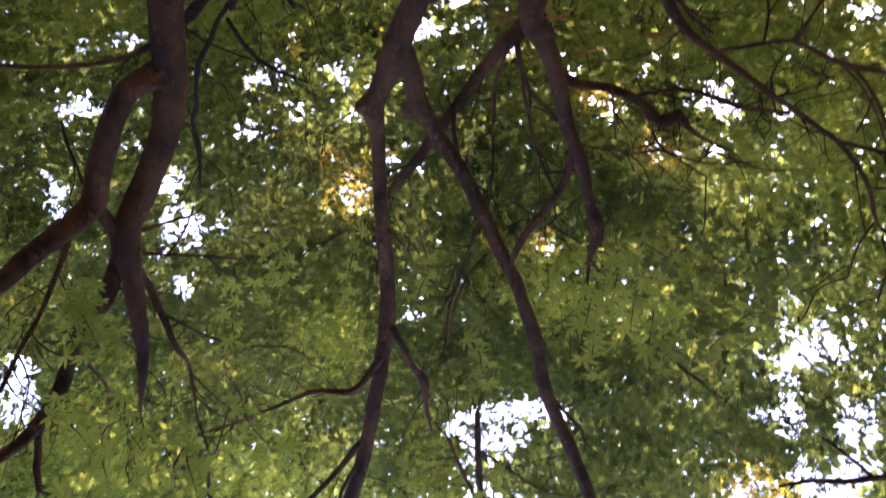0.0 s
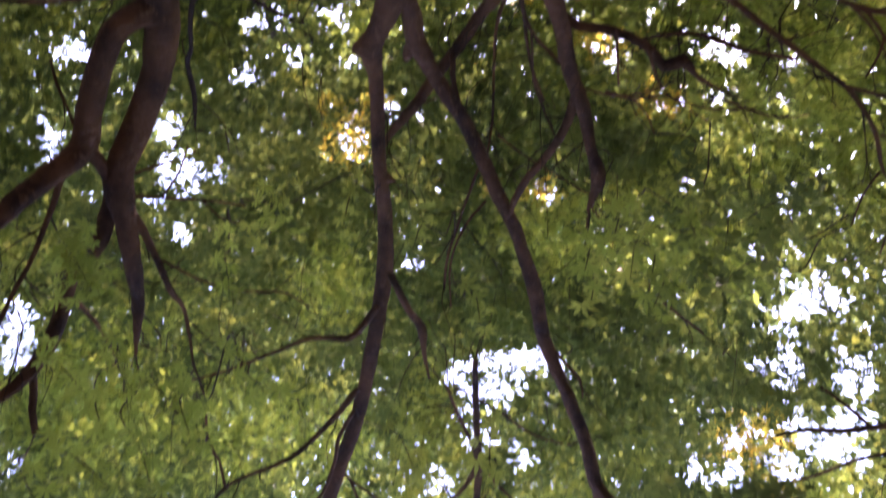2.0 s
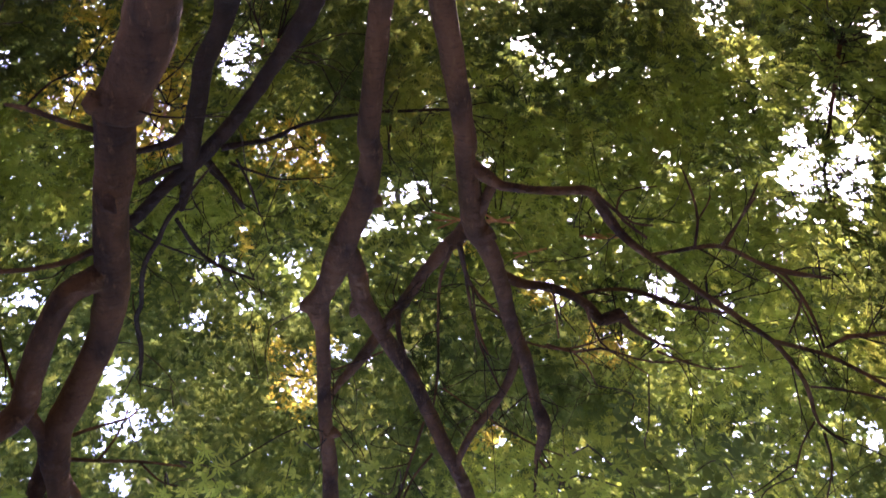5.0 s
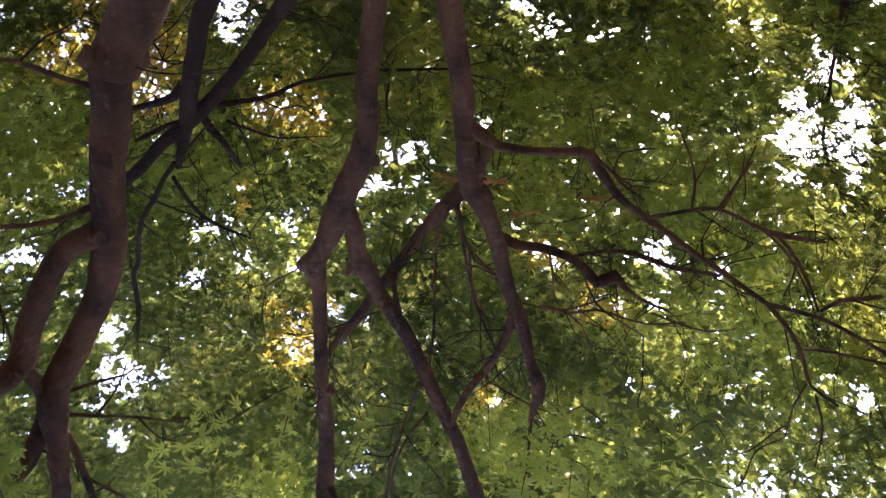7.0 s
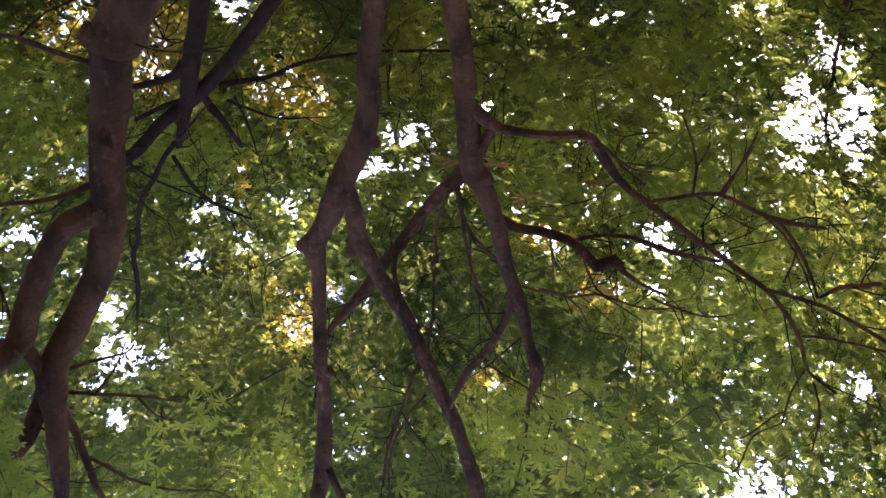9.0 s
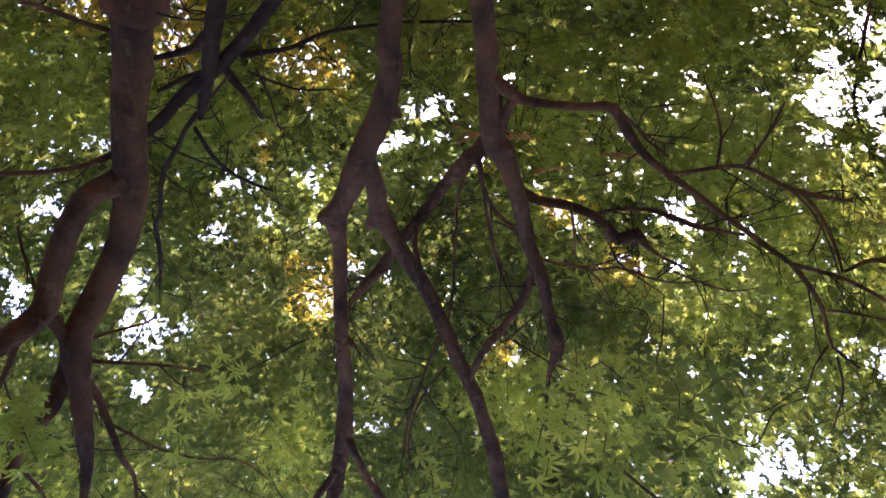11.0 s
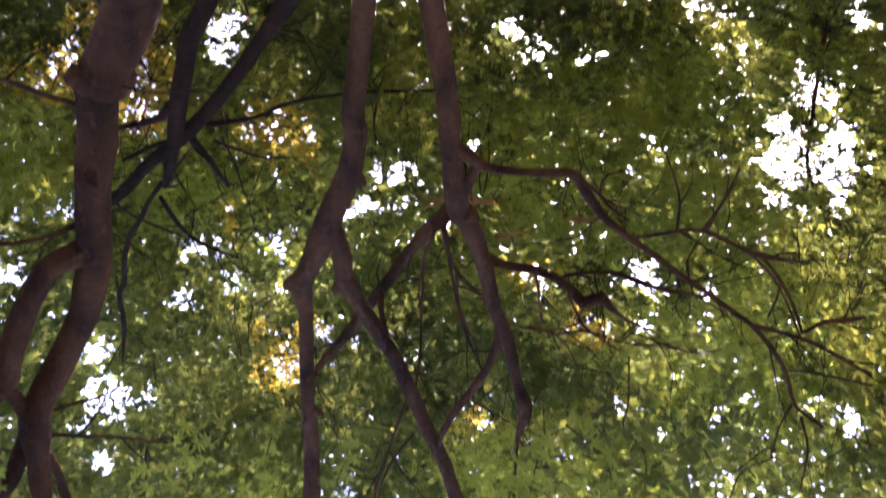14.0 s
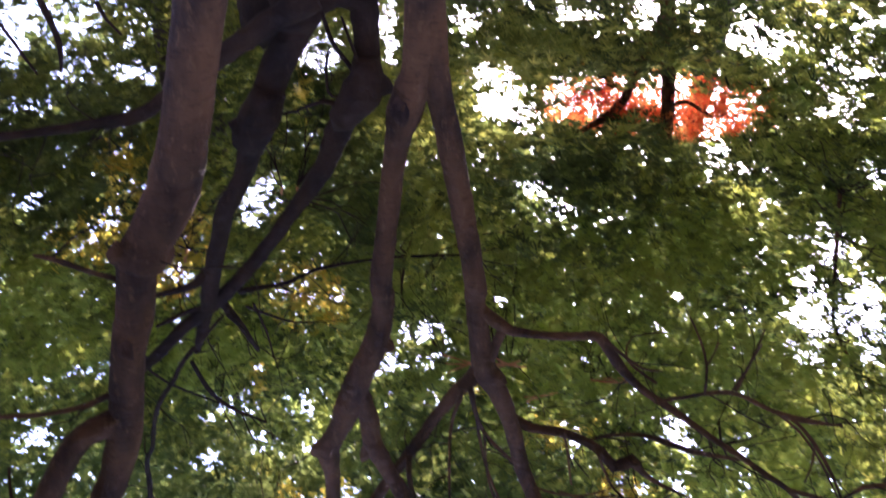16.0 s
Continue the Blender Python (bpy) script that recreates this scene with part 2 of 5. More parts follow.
# ---- ground ----
def ground_sheet():
    bm = bmesh.new()
    ring = [0, 2, 4, 7, 11, 16, 24, 40, 80, 200, 600, 2000]
    rows = []
    for r in ring:
        row = []
        for k in range(48):
            a = 2 * math.pi * k / 48
            x, y = r * math.cos(a), r * math.sin(a) - 3
            z = 0.10 * noise.noise(Vector((x * 0.3, y * 0.3, 0))) * min(1, r / 6) if r < 60 else 0
            row.append(bm.verts.new((x, y, z)))
        rows.append(row)
    for a, b in zip(rows, rows[1:]):
        for k in range(48):
            bm.faces.new((a[k], b[k], b[(k + 1) % 48], a[(k + 1) % 48]))
    bmesh.ops.remove_doubles(bm, verts=bm.verts, dist=1e-4)
    me = bpy.data.meshes.new("ground")
    bm.to_mesh(me)
    me.shade_smooth()
    me.materials.append(LITTER)
    return tagged(new("ground", me), "woodland ground under brown leaf litter", "ground", kind="structure")


ground_sheet()

# ---- the trees that stand close: trunks, limbs and branches ----
tree = near_maple = thing("maple_tree", (-0.5, -3.3, 0.0), "slender maple with mottled brown bark and a forked trunk", "tree", "maples")
bough(tree, "trunk", (-0.50, -3.32, -0.10, 0.19), (-0.52, -3.30, 0.25, 0.145), (-0.56, -3.28, 1.2, 0.122), (-0.64, -3.26, 2.0, 0.108), (-0.70, -3.24, 2.33, 0.0943), (-0.80, -3.21, 2.77, 0.0961), (-0.84, -3.20, 2.93, 0.1026), (-0.87, -3.23, 3.03, 0.1101), (-0.91, -3.21, 3.15, 0.1070), (-1.02, -3.18, 3.34, 0.0999), (-1.04, -3.17, 3.39, 0.1104), (-1.06, -3.16, 3.42, 0.1134), (-1.07, -3.16, 3.45, 0.0915), (-1.08, -3.15, 3.49, 0.0832), (-1.12, -3.14, 3.71, 0.0807), (-1.16, -3.11, 3.86, 0.0777), (-1.24, -3.08, 4.33, 0.0804), (-1.34, -3.03, 4.63, 0.0696), (-1.46, -2.94, 4.86, 0.0704), (-1.57, -2.82, 5.03, 0.0686), (-1.60, -2.76, 5.13, 0.0771), (-1.60, -2.65, 5.36, 0.0553), (-1.60, -2.54, 5.56, 0.0468), (-1.63, -2.47, 5.81, 0.0360), (-1.67, -2.27, 6.06, 0.0084))
bough(tree, "limb", (-1.23, -3.08, 4.23, 0.0628), (-1.32, -3.04, 4.26, 0.0604), (-1.41, -3.00, 4.30, 0.0580), (-1.52, -2.94, 4.46, 0.0594), (-1.64, -2.87, 4.71, 0.0616), (-1.70, -2.80, 4.87, 0.0629), (-1.81, -2.66, 4.90, 0.0577), (-1.96, -2.53, 4.94, 0.0519), (-2.10, -2.39, 5.00, 0.0461), (-2.24, -2.23, 5.04, 0.0385), (-2.40, -2.04, 5.05, 0.0278), (-2.55, -1.86, 5.01, 0.0123))
bough(tree, "branch", (-1.70, -2.80, 4.86, 0.0449), (-1.66, -2.78, 4.98, 0.0334), (-1.61, -2.76, 5.11, 0.0461))
bough(tree, "limb", (-1.63, -2.82, 5.14, 0.0518), (-1.69, -2.71, 5.30, 0.0465), (-1.77, -2.59, 5.44, 0.0409), (-1.87, -2.48, 5.50, 0.0348), (-1.94, -2.36, 5.61, 0.0416), (-2.03, -2.17, 5.77, 0.0423), (-2.15, -2.00, 5.83, 0.0360), (-2.26, -1.87, 5.83, 0.0295), (-2.36, -1.74, 5.82, 0.0229))
bough(tree, "branch", (-2.10, -2.07, 5.82, 0.0229), (-2.12, -1.90, 5.99, 0.0200), (-2.12, -1.81, 6.09, 0.0168))
bough(tree, "branch", (-1.90, -2.38, 5.64, 0.0144), (-1.82, -2.33, 5.82, 0.0098), (-1.76, -2.24, 6.01, 0.0067))
bough(tree, "branch", (-1.84, -2.72, 5.02, 0.0166), (-1.92, -2.60, 5.17, 0.0153), (-2.04, -2.42, 5.35, 0.0125), (-2.13, -2.28, 5.45, 0.0126), (-2.22, -2.12, 5.56, 0.0143))
bough(tree, "branch", (-1.58, -2.72, 5.26, 0.0281), (-1.50, -2.62, 5.53, 0.0209), (-1.45, -2.52, 5.75, 0.0181), (-1.42, -2.52, 5.95, 0.0132), (-1.40, -2.38, 6.16, 0.0085), (-1.40, -2.31, 6.25, 0.0051))
bough(tree, "branch", (-1.50, -2.61, 5.56, 0.0113), (-1.29, -2.60, 5.78, 0.0082), (-1.08, -2.62, 5.92, 0.0067), (-0.87, -2.66, 5.99, 0.0059), (-0.74, -2.63, 6.10, 0.0051))
bough(tree, "branch", (-1.22, -3.09, 4.09, 0.0201), (-1.29, -3.06, 4.10, 0.0161), (-1.37, -3.02, 4.12, 0.0134), (-1.51, -2.94, 4.10, 0.0107), (-1.64, -2.87, 4.05, 0.0106), (-1.77, -2.78, 3.97, 0.0092), (-1.96, -2.64, 3.82, 0.0039))
bough(tree, "branch", (-1.13, -3.13, 3.51, 0.0148), (-1.17, -3.11, 3.48, 0.0123), (-1.27, -3.07, 3.41, 0.0109), (-1.36, -3.02, 3.33, 0.0108), (-1.42, -3.01, 3.31, 0.0072))
bough(tree, "burl", (-1.11, -3.12, 3.33, 0.0363), (-1.14, -3.11, 3.37, 0.0414), (-1.15, -3.11, 3.40, 0.0196))
bough(tree, "burl", (-0.95, -3.18, 3.36, 0.0365), (-0.95, -3.18, 3.41, 0.0367), (-0.97, -3.17, 3.45, 0.0148))
bough(tree, "burl", (-1.10, -3.08, 3.38, 0.0121), (-1.06, -3.10, 3.40, 0.0218), (-1.00, -3.12, 3.40, 0.0194), (-0.96, -3.13, 3.39, 0.0097))
bough(tree, "branch", (-1.57, -2.76, 5.22, 0.0126), (-1.43, -2.78, 5.26, 0.0094), (-1.23, -2.81, 5.31, 0.0079), (-1.01, -2.83, 5.38, 0.0063))
bough(tree, "branch", (-1.55, -2.86, 5.16, 0.0110), (-1.43, -2.92, 5.16, 0.0079), (-1.30, -2.98, 5.17, 0.0063), (-1.26, -3.02, 5.15, 0.0047))
bough(tree, "branch", (-1.43, -2.78, 5.27, 0.0079), (-1.36, -2.87, 5.22, 0.0063), (-1.33, -2.94, 5.19, 0.0047), (-1.30, -3.02, 5.13, 0.0047))
bough(tree, "branch", (-1.23, -2.81, 5.31, 0.0063), (-1.13, -2.75, 5.39, 0.0047), (-1.04, -2.74, 5.42, 0.0047))
bough(tree, "branch", (-1.82, -3.06, 4.56, 0.0060), (-1.80, -2.98, 4.65, 0.0075), (-1.76, -2.91, 4.74, 0.0075), (-1.74, -2.86, 4.79, 0.0091))
knot(tree, -1.12, -2.99, 3.77, 0.020, (0.1, 0.0, 1.6))

tree = twin_maple = thing("maple_tree", (0.03, -3.97, 0.0), "twin-stemmed maple with long arching limbs under green leaves", "tree", "maples")
bough(tree, "trunk", (0.02, -4.0, -0.10, 0.24), (0.03, -3.98, 0.3, 0.17), (0.07, -3.95, 1.3, 0.128), (0.09, -3.94, 2.0, 0.104), (0.096, -3.94, 2.45, 0.088), (0.10, -3.94, 2.75, 0.05))
bough(tree, "stem", (0.09, -3.94, 2.21, 0.0755), (0.09, -3.94, 2.42, 0.0765), (0.09, -3.94, 2.62, 0.0776), (0.08, -3.94, 2.84, 0.0766), (0.03, -3.94, 3.03, 0.0901), (-0.01, -3.94, 3.21, 0.0644), (-0.03, -3.94, 3.37, 0.0566), (-0.09, -3.93, 4.01, 0.0595), (-0.08, -3.96, 4.17, 0.0596), (-0.12, -3.96, 4.46, 0.0702), (-0.21, -3.95, 4.70, 0.0781), (-0.27, -3.95, 4.90, 0.0832), (-0.35, -3.94, 5.12, 0.0672), (-0.41, -3.93, 5.30, 0.0687), (-0.39, -3.89, 5.52, 0.0448), (-0.39, -3.78, 5.87, 0.0446), (-0.38, -3.65, 6.17, 0.0475), (-0.36, -3.56, 6.47, 0.0516), (-0.37, -3.35, 6.85, 0.0587), (-0.42, -3.15, 7.15, 0.0547), (-0.50, -2.87, 7.50, 0.0526), (-0.58, -2.62, 7.77, 0.0538), (-0.73, -2.29, 8.07, 0.0552), (-0.82, -2.00, 8.29, 0.0522), (-0.85, -1.68, 8.52, 0.0492))
bough(tree, "limb", (-0.23, -3.95, 4.82, 0.0647), (-0.18, -3.96, 4.99, 0.0571), (-0.14, -3.96, 5.26, 0.0622), (-0.04, -3.93, 5.49, 0.0510), (0.18, -3.83, 5.86, 0.0506), (0.36, -3.68, 6.23, 0.0506), (0.55, -3.48, 6.58, 0.0487), (0.68, -3.27, 6.91, 0.0554), (0.78, -3.04, 7.22, 0.0514), (0.95, -2.77, 7.50, 0.0488), (1.11, -2.49, 7.75, 0.0499), (1.21, -2.22, 7.96, 0.0547), (1.39, -2.05, 8.01, 0.0432), (1.63, -1.80, 8.06, 0.0434), (1.81, -1.60, 8.07, 0.0355))
bough(tree, "branch", (1.21, -2.23, 7.95, 0.0390), (1.22, -2.05, 8.11, 0.0356), (1.24, -1.70, 8.37, 0.0344))
bough(tree, "stem", (0.10, -3.94, 2.21, 0.0709), (0.12, -3.94, 2.42, 0.0695), (0.14, -3.94, 2.62, 0.0658), (0.17, -3.94, 2.89, 0.0625), (0.23, -3.94, 3.17, 0.0642), (0.30, -3.94, 3.48, 0.0612), (0.36, -3.93, 3.78, 0.0580), (0.42, -3.93, 4.10, 0.0575), (0.41, -3.95, 4.10, 0.0565), (0.45, -3.95, 4.38, 0.0584), (0.50, -3.95, 4.65, 0.0691), (0.59, -3.94, 4.81, 0.0587), (0.68, -3.92, 5.05, 0.0500), (0.78, -3.90, 5.41, 0.0475), (0.88, -3.81, 5.62, 0.0452), (0.96, -3.70, 5.88, 0.0363), (1.03, -3.61, 6.05, 0.0503), (1.01, -3.56, 6.19, 0.0272), (0.99, -3.51, 6.29, 0.0137))
bough(tree, "limb", (0.51, -4.15, 4.75, 0.0510), (0.44, -4.15, 4.89, 0.0488), (0.37, -4.16, 4.99, 0.0464), (0.23, -4.16, 5.23, 0.0382), (0.08, -4.17, 5.54, 0.0363), (-0.08, -4.10, 5.78, 0.0371), (-0.23, -4.03, 5.98, 0.0344), (-0.35, -3.96, 6.13, 0.0226), (-0.42, -3.90, 6.25, 0.0106))
bough(tree, "limb", (0.45, -3.95, 4.23, 0.0464), (0.54, -3.94, 4.29, 0.0385), (0.63, -3.93, 4.35, 0.0277), (0.80, -3.90, 4.35, 0.0236), (1.00, -3.86, 4.32, 0.0248), (1.10, -3.84, 4.31, 0.0290), (1.21, -3.81, 4.45, 0.0309), (1.34, -3.76, 4.58, 0.0228), (1.55, -3.69, 4.70, 0.0188), (1.74, -3.60, 4.80, 0.0176), (1.93, -3.51, 4.88, 0.0163), (2.14, -3.39, 4.97, 0.0150), (2.30, -3.29, 5.10, 0.0137), (2.40, -3.22, 5.26, 0.0124), (2.47, -3.16, 5.40, 0.0095), (2.60, -3.04, 5.43, 0.0079))
bough(tree, "branch", (0.59, -3.94, 4.33, 0.0304), (0.55, -3.94, 4.45, 0.0309), (0.51, -3.94, 4.59, 0.0371))
bough(tree, "branch", (2.14, -3.39, 4.97, 0.0135), (2.35, -3.26, 4.92, 0.0119), (2.50, -3.15, 4.92, 0.0104), (2.67, -3.01, 4.93, 0.0104))
bough(tree, "branch", (2.38, -3.24, 5.18, 0.0077), (2.48, -3.16, 5.10, 0.0076), (2.69, -2.99, 4.99, 0.0075))
bough(tree, "branch", (1.43, -3.73, 4.66, 0.0101), (1.57, -3.68, 4.58, 0.0114), (1.78, -3.59, 4.46, 0.0126), (1.96, -3.50, 4.49, 0.0113), (2.10, -3.42, 4.48, 0.0169), (2.26, -3.31, 4.42, 0.0056))
bough(tree, "branch", (1.99, -3.48, 4.49, 0.0070), (2.11, -3.41, 4.56, 0.0071), (2.23, -3.34, 4.70, 0.0058), (2.36, -3.25, 4.91, 0.0045))
bough(tree, "branch", (1.78, -3.59, 4.46, 0.0070), (1.82, -3.57, 4.27, 0.0069), (1.85, -3.55, 4.10, 0.0054))
bough(tree, "branch", (1.11, -3.83, 4.30, 0.0124), (1.22, -3.80, 4.38, 0.0097), (1.34, -3.76, 4.45, 0.0070), (1.44, -3.73, 4.44, 0.0056))
bough(tree, "limb", (0.70, -4.12, 5.17, 0.0379), (0.83, -4.10, 5.23, 0.0318), (0.95, -4.08, 5.23, 0.0318), (1.14, -4.03, 5.25, 0.0287), (1.26, -4.00, 5.32, 0.0290), (1.35, -3.97, 5.42, 0.0390), (1.45, -3.94, 5.34, 0.0419), (1.52, -3.91, 5.41, 0.0195), (1.64, -3.87, 5.47, 0.0115), (1.80, -3.80, 5.50, 0.0066))
bough(tree, "branch", (1.21, -4.22, 5.46, 0.0134), (1.36, -4.18, 5.36, 0.0133), (1.52, -4.13, 5.30, 0.0148), (1.70, -4.06, 5.30, 0.0197), (1.84, -4.00, 5.31, 0.0165), (2.08, -3.88, 5.25, 0.0115))
bough(tree, "limb", (0.84, -3.85, 5.53, 0.0320), (0.78, -3.77, 5.80, 0.0295), (0.68, -3.71, 6.01, 0.0267), (0.57, -3.65, 6.16, 0.0271), (0.51, -3.60, 6.31, 0.0240), (0.47, -3.54, 6.42, 0.0156))
bough(tree, "branch", (0.43, -4.05, 4.87, 0.0180), (0.50, -4.05, 5.16, 0.0124), (0.64, -4.03, 5.36, 0.0112), (0.77, -4.01, 5.48, 0.0097))
bough(tree, "branch", (0.45, -4.05, 4.93, 0.0121), (0.55, -4.04, 5.47, 0.0097), (0.66, -3.95, 5.73, 0.0083))
bough(tree, "branch", (0.39, -4.06, 4.91, 0.0136), (0.33, -4.06, 5.18, 0.0109), (0.33, -4.06, 5.49, 0.0097), (0.34, -3.93, 5.89, 0.0084), (0.31, -3.81, 6.19, 0.0069))
bough(tree, "branch", (0.07, -4.07, 5.46, 0.0210), (0.09, -4.01, 5.67, 0.0165), (0.16, -3.94, 5.89, 0.0101))
bough(tree, "branch", (0.25, -3.61, 6.00, 0.0115), (0.15, -3.46, 6.32, 0.0102), (0.07, -3.31, 6.58, 0.0104), (0.05, -3.18, 6.79, 0.0088))
bough(tree, "branch", (0.31, -3.51, 6.20, 0.0100), (0.17, -3.42, 6.40, 0.0085), (0.09, -3.28, 6.63, 0.0087), (0.10, -3.11, 6.90, 0.0053))
bough(tree, "branch", (-0.40, -3.13, 6.91, 0.0282), (-0.50, -3.04, 7.03, 0.0249), (-0.62, -2.96, 7.10, 0.0251), (-0.87, -2.93, 7.06, 0.0178), (-1.10, -2.83, 7.08, 0.0125), (-1.39, -2.69, 7.08, 0.0107), (-1.67, -2.56, 7.03, 0.0071))
bough(tree, "branch", (-0.32, -3.26, 6.72, 0.0277), (-0.19, -3.11, 6.98, 0.0248), (-0.10, -3.04, 7.09, 0.0358), (-0.08, -2.92, 7.25, 0.0163), (-0.04, -2.80, 7.41, 0.0074))
bough(tree, "branch", (-0.55, -2.72, 7.43, 0.0240), (-0.85, -2.44, 7.65, 0.0188), (-1.03, -2.30, 7.71, 0.0189), (-1.35, -2.14, 7.69, 0.0151), (-1.49, -2.03, 7.70, 0.0132), (-1.70, -1.72, 7.80, 0.0114))
bough(tree, "branch", (-0.57, -2.62, 7.54, 0.0149), (-0.69, -2.45, 7.69, 0.0151), (-0.73, -2.29, 7.84, 0.0134), (-0.85, -2.08, 7.99, 0.0116), (-1.20, -1.83, 8.04, 0.0078))
bough(tree, "branch", (-1.45, -2.06, 7.70, 0.0113), (-1.49, -2.21, 7.54, 0.0093), (-1.55, -2.28, 7.43, 0.0166), (-1.56, -2.43, 7.27, 0.0091))
bough(tree, "branch", (-0.65, -2.25, 7.90, 0.0115), (-0.36, -2.11, 8.10, 0.0098), (-0.06, -1.97, 8.25, 0.0079), (0.24, -1.87, 8.32, 0.0060))
bough(tree, "branch", (-0.60, -2.22, 7.94, 0.0116), (-0.52, -2.03, 8.13, 0.0118), (-0.43, -1.74, 8.39, 0.0100))
bough(tree, "branch", (0.82, -3.01, 7.25, 0.0147), (0.91, -2.93, 7.31, 0.0129), (1.04, -2.82, 7.40, 0.0093), (1.07, -2.73, 7.50, 0.0056))
bough(tree, "stub", (-0.35, -3.94, 5.15, 0.0613), (-0.43, -3.93, 5.24, 0.0586), (-0.49, -3.92, 5.29, 0.0451), (-0.51, -3.92, 5.31, 0.0174))
bough(tree, "stub", (-0.16, -3.96, 5.25, 0.0448), (-0.19, -3.96, 5.34, 0.0384), (-0.21, -3.95, 5.39, 0.0176))
bough(tree, "stub", (-0.10, -3.96, 4.46, 0.0562), (-0.05, -3.96, 4.50, 0.0377), (-0.03, -3.96, 4.52, 0.0126))
bough(tree, "stub", (0.53, -3.94, 4.68, 0.0642), (0.59, -3.94, 4.71, 0.0483), (0.62, -3.93, 4.72, 0.0161))
bough(tree, "stub", (-0.37, -3.66, 6.15, 0.0413), (-0.32, -3.65, 6.18, 0.0320), (-0.29, -3.65, 6.19, 0.0113))
bough(tree, "branch", (1.00, -3.83, 5.50, 0.0096), (1.17, -3.78, 5.51, 0.0096), (1.32, -3.75, 5.44, 0.0079), (1.47, -3.70, 5.45, 0.0079), (1.62, -3.64, 5.44, 0.0064), (1.82, -3.57, 5.34, 0.0047))
bough(tree, "branch", (1.63, -3.65, 5.35, 0.0094), (1.78, -3.59, 5.37, 0.0079), (1.94, -3.51, 5.35, 0.0063), (2.06, -3.44, 5.24, 0.0047))
bough(tree, "branch", (1.48, -3.11, 6.70, 0.0089), (1.66, -2.98, 6.76, 0.0107), (1.78, -2.89, 6.79, 0.0107))
bough(tree, "branch", (0.37, -3.79, 5.88, 0.0066), (0.60, -3.71, 6.02, 0.0067), (0.95, -3.58, 6.17, 0.0068), (1.17, -3.50, 6.21, 0.0051))
bough(tree, "branch", (2.45, -3.17, 5.40, 0.0079), (2.42, -3.14, 5.57, 0.0064), (2.41, -3.06, 5.77, 0.0049))
bough(tree, "branch", (2.50, -3.12, 5.44, 0.0079), (2.56, -3.01, 5.60, 0.0064), (2.56, -2.90, 5.83, 0.0049))
bough(tree, "branch", (0.99, -3.53, 6.25, 0.0085), (1.09, -3.46, 6.34, 0.0069), (1.17, -3.42, 6.38, 0.0052))
bough(tree, "branch", (1.00, -3.52, 6.27, 0.0103), (0.99, -3.45, 6.40, 0.0086), (1.00, -3.40, 6.50, 0.0070))
bough(tree, "branch", (0.99, -3.87, 5.04, 0.0076), (1.03, -3.86, 5.24, 0.0077), (1.07, -3.83, 5.44, 0.0063))
bough(tree, "branch", (1.18, -3.82, 5.13, 0.0092), (1.32, -3.77, 5.41, 0.0079), (1.46, -3.70, 5.48, 0.0064), (1.61, -3.62, 5.53, 0.0048))
bough(tree, "branch", (0.79, -3.88, 5.48, 0.0096), (0.92, -3.85, 5.52, 0.0080), (1.14, -3.80, 5.50, 0.0080), (1.38, -3.76, 5.34, 0.0047))
bough(tree, "branch", (0.52, -3.95, 5.12, 0.0092), (0.58, -3.90, 5.53, 0.0080), (0.74, -3.76, 5.86, 0.0066))
bough(tree, "branch", (-0.37, -3.82, 5.77, 0.0082), (-0.19, -3.86, 5.72, 0.0081), (-0.02, -3.89, 5.65, 0.0065))
bough(tree, "branch", (1.14, -3.80, 5.51, 0.0064), (1.25, -3.74, 5.58, 0.0064), (1.32, -3.68, 5.70, 0.0049))
bough(tree, "stem", (0.41, -1.45, 9.87, 0.0267), (0.39, -1.95, 9.53, 0.0286), (0.37, -2.48, 9.10, 0.0301), (0.38, -2.70, 8.89, 0.0321), (0.34, -3.06, 8.51, 0.0288), (0.32, -3.34, 8.17, 0.0234))
bough(tree, "branch", (0.38, -2.72, 8.87, 0.0247), (0.30, -2.87, 8.73, 0.0171), (0.19, -3.03, 8.56, 0.0145), (0.09, -3.20, 8.37, 0.0119))
bough(tree, "branch", (0.38, -2.72, 8.87, 0.0222), (0.25, -2.55, 9.05, 0.0200), (0.12, -2.46, 9.14, 0.0126))
bough(tree, "branch", (0.39, -2.71, 8.88, 0.0173), (0.55, -2.57, 8.99, 0.0149), (0.75, -2.41, 9.09, 0.0100))
bough(tree, "branch", (0.15, -3.20, 8.37, 0.0119), (0.48, -3.06, 8.49, 0.0120), (0.86, -2.87, 8.62, 0.0097), (1.14, -2.79, 8.59, 0.0072))
bough(tree, "branch", (0.37, -2.51, 9.07, 0.0150), (0.46, -2.40, 9.16, 0.0151), (0.54, -2.32, 9.22, 0.0101))


bough(tree, "branch", (0.54, -4.54, 5.14, 0.0074), (0.65, -4.53, 5.08, 0.0111), (0.77, -4.51, 5.07, 0.0055), material=DRY_SUNLIT)
bough(tree, "branch", (1.23, -4.41, 5.11, 0.0055), (1.34, -4.38, 5.06, 0.0092), (1.46, -4.35, 5.04, 0.0055), material=DRY_SUNLIT)
bough(tree, "branch", (0.85, -4.50, 5.38, 0.0057), (0.91, -4.48, 5.32, 0.0095), (1.02, -4.46, 5.26, 0.0056), material=DRY_SUNLIT)
bough(tree, "branch", (0.27, -4.36, 4.88, 0.0052), (0.42, -4.35, 4.92, 0.0070), (0.54, -4.34, 4.95, 0.0053), material=DRY_SUNLIT)
bough(tree, "branch", (0.31, -4.36, 5.02, 0.0053), (0.45, -4.35, 4.93, 0.0070), (0.52, -4.35, 4.90, 0.0052), material=DRY_SUNLIT)
